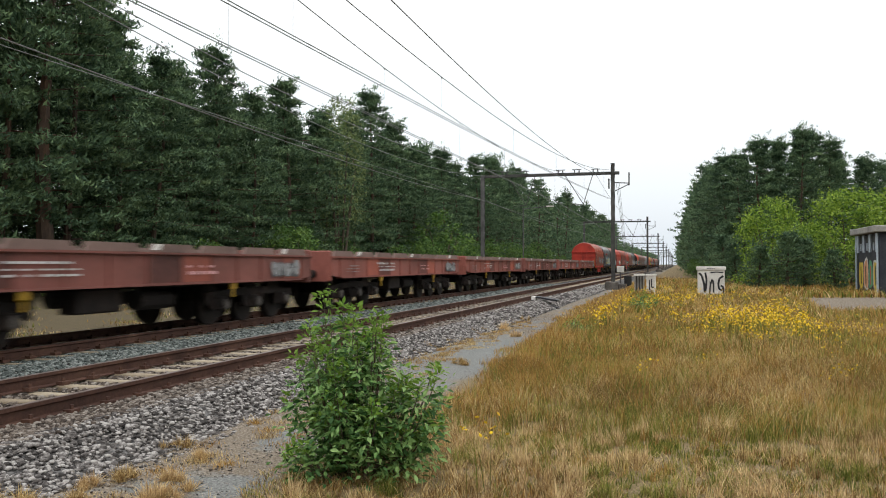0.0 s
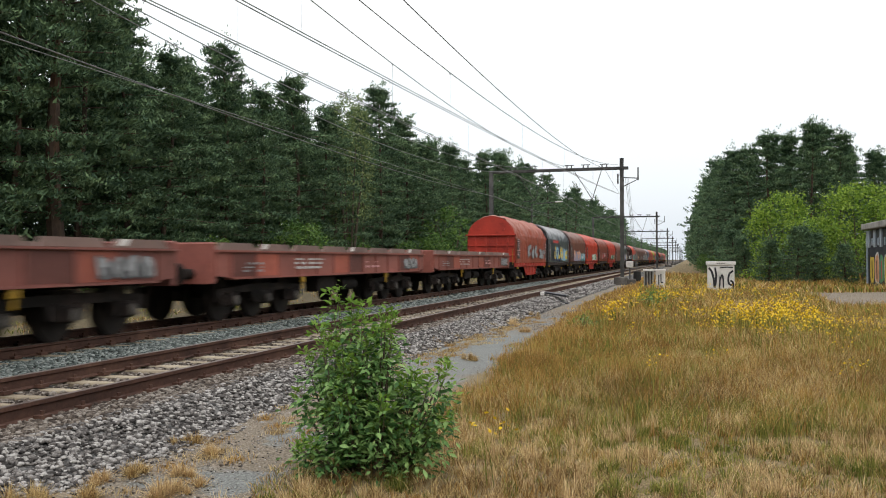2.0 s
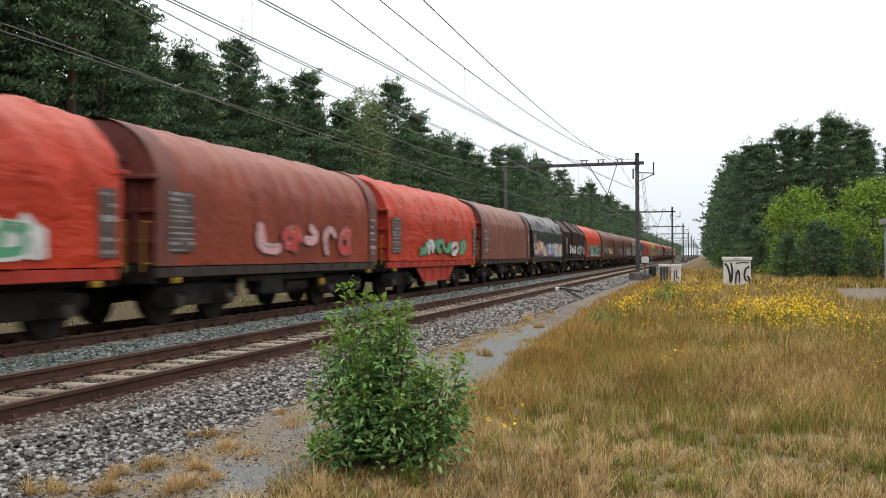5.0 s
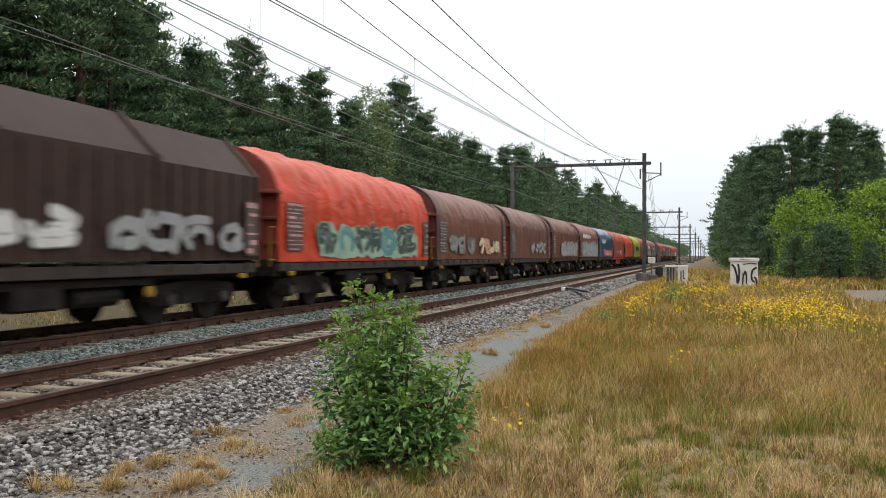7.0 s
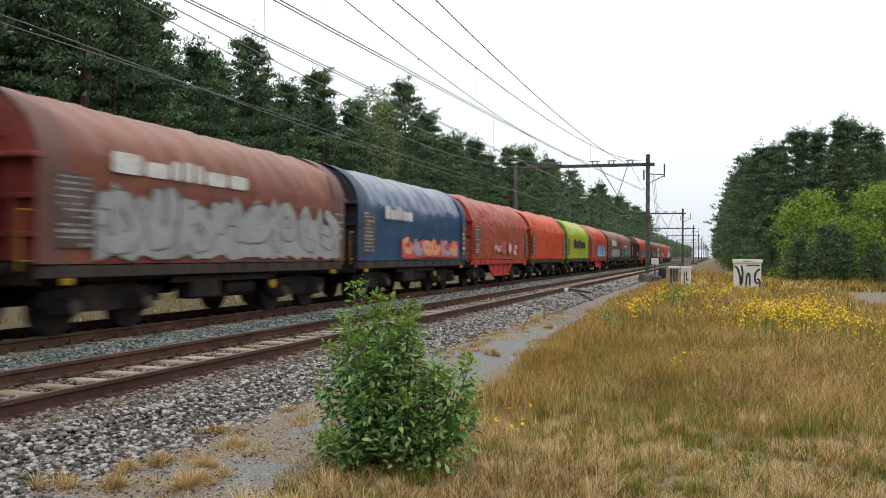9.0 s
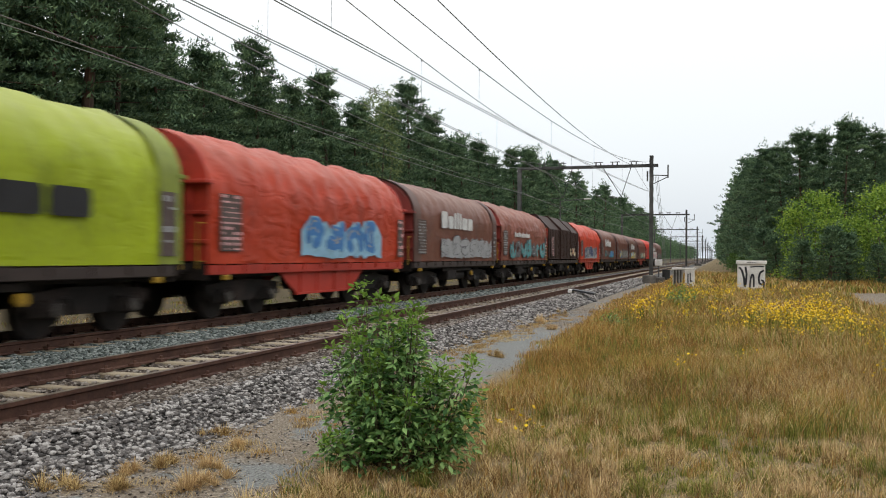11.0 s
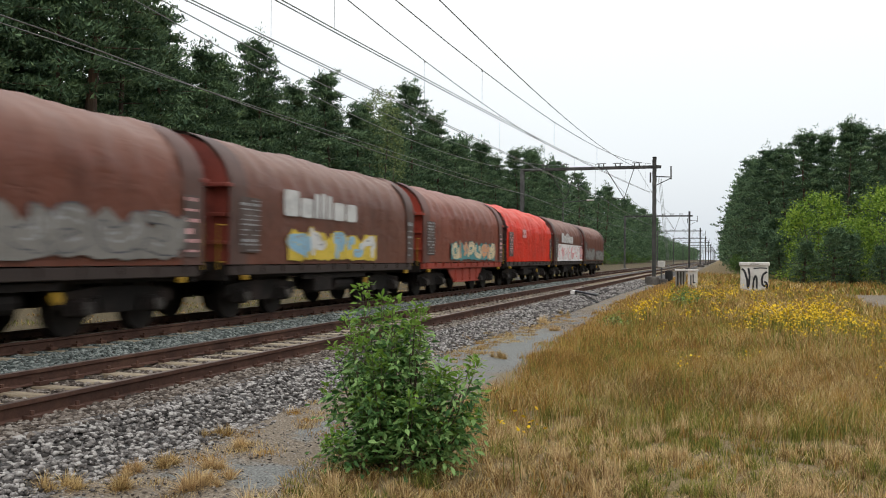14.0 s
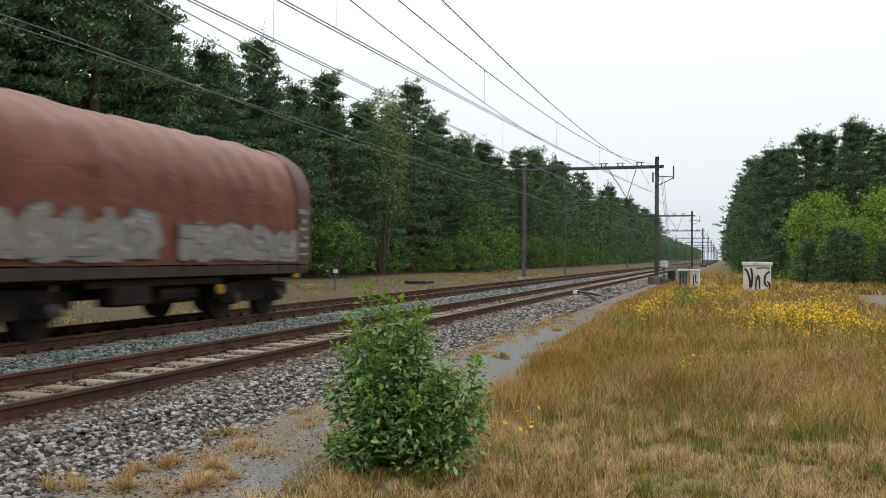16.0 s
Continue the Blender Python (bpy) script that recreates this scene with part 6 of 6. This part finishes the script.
def build_bush(base, height, radius, stems, per, label, leaf=0.085, single=0, seed=3, name="bush", lobes=None):
    """Upright leafy stems from one root; the outer leaves are pieces of their own."""
    rng = np.random.default_rng(seed)
    g = tagged(empty(name, pose(*base)), label, "bush")
    lv, lf = leaf_mesh("leaf", 1.0, 0.40, BUSHLEAF)
    lv, lf = np.array(lv), np.array(lf)
    twig = Shape()
    V, F, k = [], [], 0
    TV, TF, tk = [], [], 0
    poses = []
    tips = []
    for lx, ly, rx, ry, z0, z1, n in lobes or ():
        for _ in range(n):
            q, w = rng.uniform(0, 6.28), math.sqrt(rng.uniform())
            tips.append((lx + rx * w * math.cos(q), ly + ry * w * math.sin(q), rng.uniform(z0, z1)))
    for i in range(0 if lobes else stems):
        a = i * 2.399
        rr = radius * math.sqrt((i + 0.4) / stems)
        h = height * (1.0 - 0.55 * (rr / radius) ** 1.8) * rng.uniform(0.58, 1.08)
        tips.append((math.cos(a) * rr, math.sin(a) * rr, h))
    for tx, ty, h in tips:
        p0 = np.array([tx * 0.2, ty * 0.2, -0.05])
        p2 = np.array([tx, ty, h])
        p1 = np.array([tx * 0.8, ty * 0.8, h * 0.45])
        prev = p0
        for q in range(1, 7):
            u = q / 6
            c = p0 * (1 - u) ** 2 + 2 * p1 * u * (1 - u) + p2 * u * u
            twig.tube(prev, c, 0.011 * (1.1 - u) + 0.002, 0.011 * (1.1 - u), 5)
            prev = c
        m = int(per * (0.5 + 0.5 * h / height))
        for q in range(m):
            u = rng.uniform(0.22 if lobes else 0.06, 1.0) ** 0.85
            c = p0 * (1 - u) ** 2 + 2 * p1 * u * (1 - u) + p2 * u * u
            side = rng.normal(size=3) * np.array([0.085, 0.085, 0.05]) * (1.25 - 0.95 * max(0, u - 0.55) / 0.45)
            c = c + side
            yaw = math.atan2(side[1], side[0]) + rng.normal() * 0.7 - math.pi / 2
            tip = u > 0.86
            rot = np.array(Euler((rng.normal() * 0.45 + (0.5 if tip else -0.2), rng.normal() * 0.5, yaw)).to_matrix())
            L = leaf * rng.uniform(0.6, 1.2) * (0.8 if tip else 1.0)
            if c[2] < 0.03:
                continue
            if not tip and single and len(poses) < single and rng.uniform() < 0.25 and math.hypot(c[0], c[1]) > radius * 0.35:
                poses.append(Matrix.Translation(c) @ Matrix(rot.tolist()).to_4x4() @ Matrix.Scale(L, 4))
                continue
            w = (lv * L) @ rot.T + c
            if tip:
                TV.append(w)
                TF.append(lf + tk)
                tk += 7
            else:
                V.append(w)
                F.append(lf + k)
                k += 7
    part("trunk", twig, TWIG, g)
    tagged(part("foliage", many("foliage", np.concatenate(V), np.concatenate(F), BUSHLEAF), None, g), kind="stuff")
    tagged(part("shoot_tip", many("shoot_tip", np.concatenate(TV), np.concatenate(TF), BUSHTIP), None, g, "fresh yellow-green shoot tips"), kind="stuff")
    if poses:
        me = many("leaf", lv, lf, BUSHLEAF)
        for m in poses:
            part("leaf", me, None, g, at=m)
    return g


build_forests()
build_grass()
build_flowers()
# x, y, half widths, tip heights and number of the stems of each lobe
BUSH_LOBES = [(-0.31, 0.0, 0.05, 0.05, 1.50, 1.62, 2), (-0.10, 0.0, 0.10, 0.10, 1.36, 1.48, 4), (0.16, 0.0, 0.10, 0.12, 1.32, 1.44, 5), (-0.13, 0.0, 0.44, 0.32, 0.98, 1.32, 26),
              (0.50, 0.0, 0.24, 0.22, 0.78, 1.06, 10), (0.56, 0.0, 0.24, 0.26, 0.40, 0.72, 9), (-0.36, -0.30, 0.20, 0.15, 0.22, 0.42, 5), (-0.66, 0.0, 0.06, 0.05, 0.64, 0.72, 2),
              (0.05, -0.20, 0.36, 0.20, 0.45, 0.85, 9), (-0.25, 0.0, 0.22, 0.25, 0.50, 0.85, 6)]
build_bush((-2.53, 6.55, GRASS_Z), 1.62, 0.64, 0, 132, "dense dark green leafy bush standing in dry grass", 0.08, 290, 3, "bush", BUSH_LOBES)
build_bush((-2.5, 21.5, GRASS_Z), 0.48, 0.42, 14, 40, "low green plant at the edge of the path", 0.08, 0, 4, "low_plant")
build_bush((-1.28, 32.0, GRASS_Z), 0.95, 0.62, 16, 60, "green leafy shrub before concrete posts", 0.11, 0, 6, "low_plant")


# ---------- small things beside the line ----------
def build_relay_cabinet():
    g = tagged(empty("relay_cabinet", pose(1.7, 48.0, GRASS_Z - 0.05)), "white trackside relay cabinet sprayed with black graffiti", "relay cabinet")
    part("body", Shape().box(-0.69, 0.69, -0.3, 0.3, 0.0, 1.5, b=0.02), WHITEPAINT, g)
    for k in (-1, 1):
        door = part("door", Shape().box(k * 0.34 - 0.32, k * 0.34 + 0.32, -0.318, -0.302, 0.14, 1.44, b=0.004), WHITEPAINT, g)
        part("handle", Shape().box(k * 0.07 - 0.015, k * 0.07 + 0.015, -0.345, -0.32, 0.75, 0.9), STEEL, door)
    part("lid", Shape().box(-0.76, 0.76, -0.37, 0.37, 1.5, 1.70, b=0.03), WHITEPAINT, g)
    vents = Shape()
    for k in range(4):
        vents.box(-0.20 + 0.11 * k, -0.13 + 0.11 * k, -0.376, -0.371, 1.58, 1.62)
    part("writing", vents, BLACKPAINT, g)
    part("plinth", Shape().box(-0.72, 0.72, -0.33, 0.33, -0.1, 0.05), CONCRETE, g)
    tag = Shape()

    def stroke(pts, w=0.045):
        for (a, b), (c, d) in zip(pts, pts[1:]):
            n = Vector((-(d - b), 0, c - a)).normalized() * w
            tag.add([(a - n.x, -0.324, b - n.z), (c - n.x, -0.324, d - n.z), (c + n.x, -0.324, d + n.z), (a + n.x, -0.324, b + n.z),
                     (a - n.x, -0.319, b - n.z), (c - n.x, -0.319, d - n.z), (c + n.x, -0.319, d + n.z), (a + n.x, -0.319, b + n.z)], [(0, 1, 2, 3), (4, 7, 6, 5), (0, 4, 5, 1), (2, 6, 7, 3)])
    stroke([(-0.62, 1.35), (-0.48, 1.2), (-0.36, 0.75), (-0.33, 0.35)], 0.055)
    stroke([(-0.30, 1.38), (-0.24, 1.0), (-0.26, 0.55), (-0.33, 0.3)], 0.05)
    stroke([(-0.05, 1.36), (0.3, 1.40), (0.62, 1.38)], 0.03)
    stroke([(-0.08, 0.2), (-0.05, 0.7), (0.05, 1.0), (0.12, 0.85), (0.12, 0.3)], 0.04)
    stroke([(0.62, 1.2), (0.42, 1.05), (0.36, 0.75), (0.40, 0.5), (0.56, 0.42), (0.62, 0.6), (0.48, 0.68)], 0.05)
    stroke([(0.62, 0.55), (0.63, 0.1)], 0.05)
    part("graffiti", tag, BLACKPAINT, g, "black sprayed strokes")


def build_hut():
    wall = shade("dark_blue_wall_paint", [(0.015, 0.018, 0.026), (0.03, 0.034, 0.045), (0.055, 0.058, 0.07)], 0.7, 0, 1.2, 14)
    pale = shade("pale_blue_frame_paint", [(0.30, 0.36, 0.42), (0.42, 0.48, 0.54)], 0.6, 0, 2, 20)
    g = tagged(empty("equipment_hut", pose(10.8, 52.0, GRASS_Z)), "dark flat-roofed hut with colourful graffiti on its wall", "hut")
    part("wall", Shape().box(0, 4.2, 0, 6.0, -0.1, 3.5, b=0.02), wall, g)
    part("roof", Shape().box(-0.35, 4.5, -0.4, 6.4, 3.55, 3.92, b=0.04), CONCRETE, g, "pale concrete roof slab")
    for k in range(4):
        y = 0.25 + 1.7 * k
        w = part("window", Shape().box(-0.03, -0.005, y + 0.32, min(5.9, y + 1.4), 2.55, 3.45), BLACKPAINT, g)
        part("post", Shape().box(-0.10, 0.0, y - 0.05, y + 0.32, 2.45, 3.5, b=0.01), pale, g)
        part("bracket", Shape().box(-0.09, -0.03, y + 0.75, y + 0.95, 2.55, 3.0, b=0.02), pale, w)
    part("downpipe", Shape().tube((-0.08, 5.9, 0), (-0.08, 5.9, 3.5), 0.06), pale, g)
    part("downpipe", Shape().tube((-0.08, 0.1, 0), (-0.08, 0.1, 3.5), 0.06), pale, g)
    rim, n = SPRAY["black"], 0
    for y0, y1, c in ((4.2, 5.5, "yellow"), (2.9, 4.1, "peach"), (1.6, 2.8, "green"), (0.3, 1.5, "yellow")):
        s, f = Shape(), Shape()
        for sh, k, x in ((s, 1.0, -0.006), (f, 0.84, -0.012)):
            pts = []
            for j in range(14):
                a = 2 * math.pi * j / 14
                c1, s1 = math.cos(a), math.sin(a)
                pts.append(((y0 + y1) / 2 + (y1 - y0) * 0.54 * k * math.copysign(abs(c1) ** 0.6, c1), 1.15 + (0.95 + 0.12 * math.sin(n * 2.1 + 3 * a)) * k * math.copysign(abs(s1) ** 0.6, s1)))
            sh.plate(pts, x, -0.003)
        p = part("graffiti", s, SPRAY["white"] if n % 2 else rim, g)
        part("fill", f, SPRAY[c], p)
        m = Shape()
        m.plate([((y0 + y1) / 2 - 0.14, 0.6), ((y0 + y1) / 2 + 0.10, 0.55), ((y0 + y1) / 2 + 0.14, 1.6), ((y0 + y1) / 2 - 0.08, 1.7)], -0.016, -0.012)
        part("line", m, SPRAY["red"] if n == 2 else rim, p)
        n += 1


def build_posts():
    for x, w, label in ((-2.15, 0.56, "weathered concrete marker block with a pale cap"), (-1.50, 0.52, "sprayed pale concrete marker block")):
        g = tagged(empty("concrete_post", pose(x, 50.0, GRASS_Z - 0.02)), label, "post", "concrete posts")
        s = Shape()
        if x < -2:
            for k in range(4):
                s.box(-w / 2 + 0.16 * k, -w / 2 + 0.16 * k + 0.07, -0.2, 0.0, 0, 1.12, b=0.01)
            part("body", s, CONCRETE, g)
            part("panel", Shape().box(-w / 2, w / 2, 0.004, 0.08, 0, 1.11), DARKCONCRETE, g)
        else:
            part("body", s.box(-w / 2, w / 2, -0.2, 0.2, 0, 1.14, b=0.03), WHITEPAINT, g)
            part("graffiti", Shape().box(-0.12, -0.06, -0.206, -0.2, 0.3, 0.9).box(0.02, 0.15, -0.206, -0.2, 0.45, 0.52).box(0.0, 0.06, -0.206, -0.2, 0.5, 0.95), BLACKPAINT, g)
        part("cap", Shape().box(-w / 2 - 0.04, w / 2 + 0.04, -0.24, 0.24, 1.12, 1.24, b=0.02), WHITEPAINT, g)


def build_mast_gear():
    g = tagged(empty("tension_weight", pose(MAST_R + 1.0, 60.0, -0.25)), "black round tensioning weight hanging beside the mast", "weight")
    part("weight", Shape().tube((0, 0, 0.15), (0, 0, 0.75), 0.26, n=16).tube((0, 0, 0.05), (0, 0, 0.15), 0.18, n=16), BLACKRUBBER, g)
    rod = Shape()
    for k in range(3):
        rod.tube((0.06 * k - 0.05, 0, 0.7), (-0.75 + 0.1 * k, 0, 7.2), 0.012, n=5)
    part("rope", rod, WIRE, g)
    b = tagged(empty("track_box", pose(MAST_R + 0.42, 61.2, 0.6)), "small pale grey switch box on a post by the mast", "switch box")
    part("box", Shape().box(-0.25, 0.25, -0.15, 0.15, 0.15, 0.6, b=0.03), WHITEPAINT, b)
    part("leg", Shape().box(-0.05, 0.05, -0.05, 0.05, -1.2, 0.16), STEEL, b)
    c = tagged(empty("cable_cover", pose(-5.55, 34.5, -0.03)), "dark cable cover plate with a pale end lying on the ballast", "cover")
    part("plate", Shape().box(-0.05, 0.85, -0.3, 0.3, -0.02, 0.05, m=pose(0, 0, 0, 0, 9, 0), b=0.01), BLACKPAINT, c)
    part("end_cap", Shape().box(-0.22, -0.05, -0.3, 0.3, -0.10, 0.05, b=0.02), WHITEPAINT, c)
    part("trough", Shape().box(0.45, 1.15, -0.5, -0.32, -0.02, 0.04, m=pose(0, 0, -0.13, 0, 18, 0), b=0.02), BLACKPAINT, c)
    s = tagged(empty("distance_sign", pose(-17.2, 36.0, ground_height(-17.2, 36.0))), "small white trackside sign on a thin post", "sign")
    part("post", Shape().tube((0, 0, -0.05), (0, 0, 0.9), 0.025), STEEL, s)
    part("board", Shape().box(-0.02, 0.02, -0.22, 0.22, 0.82, 0.98), WHITEPAINT, s)
    m = tagged(empty("manhole", pose(-17.0, 47.0, ground_height(-17.0, 47.0))), "dark cover on a low concrete pit beside the track", "manhole")
    part("pit", Shape().box(-0.6, 0.6, -0.7, 0.7, -0.1, 0.10, b=0.03), CONCRETE, m)
    part("lid", Shape().box(-0.66, 0.66, -0.78, 0.78, 0.10, 0.22, b=0.02), BLACKPAINT, m)
    l = tagged(empty("street_lamp", pose(-14.6, 82.0, -0.3)), "slim grey lamp post with a long arm beside the far track", "street lamp")
    part("pole", Shape().tube((0, 0, -0.1), (0, 0, 7.1), 0.07, 0.05), STEEL, l)
    part("arm", Shape().tube((0, 0, 7.05), (2.4, 0, 7.25), 0.035), STEEL, l)
    part("lamp_head", Shape().box(2.3, 3.0, -0.12, 0.12, 7.2, 7.32, b=0.03), WHITEPAINT, l)


build_relay_cabinet()
build_hut()
build_posts()
build_mast_gear()


# ---------- motion: the whole train rolls past at one speed ----------
def motions():
    for g, y in MOVING:
        walk(g, [(t, pose(FAR, y - SPEED * t, 0)) for t in (0.0, 4.0, 8.0, 12.0, 16.0)])


motions()
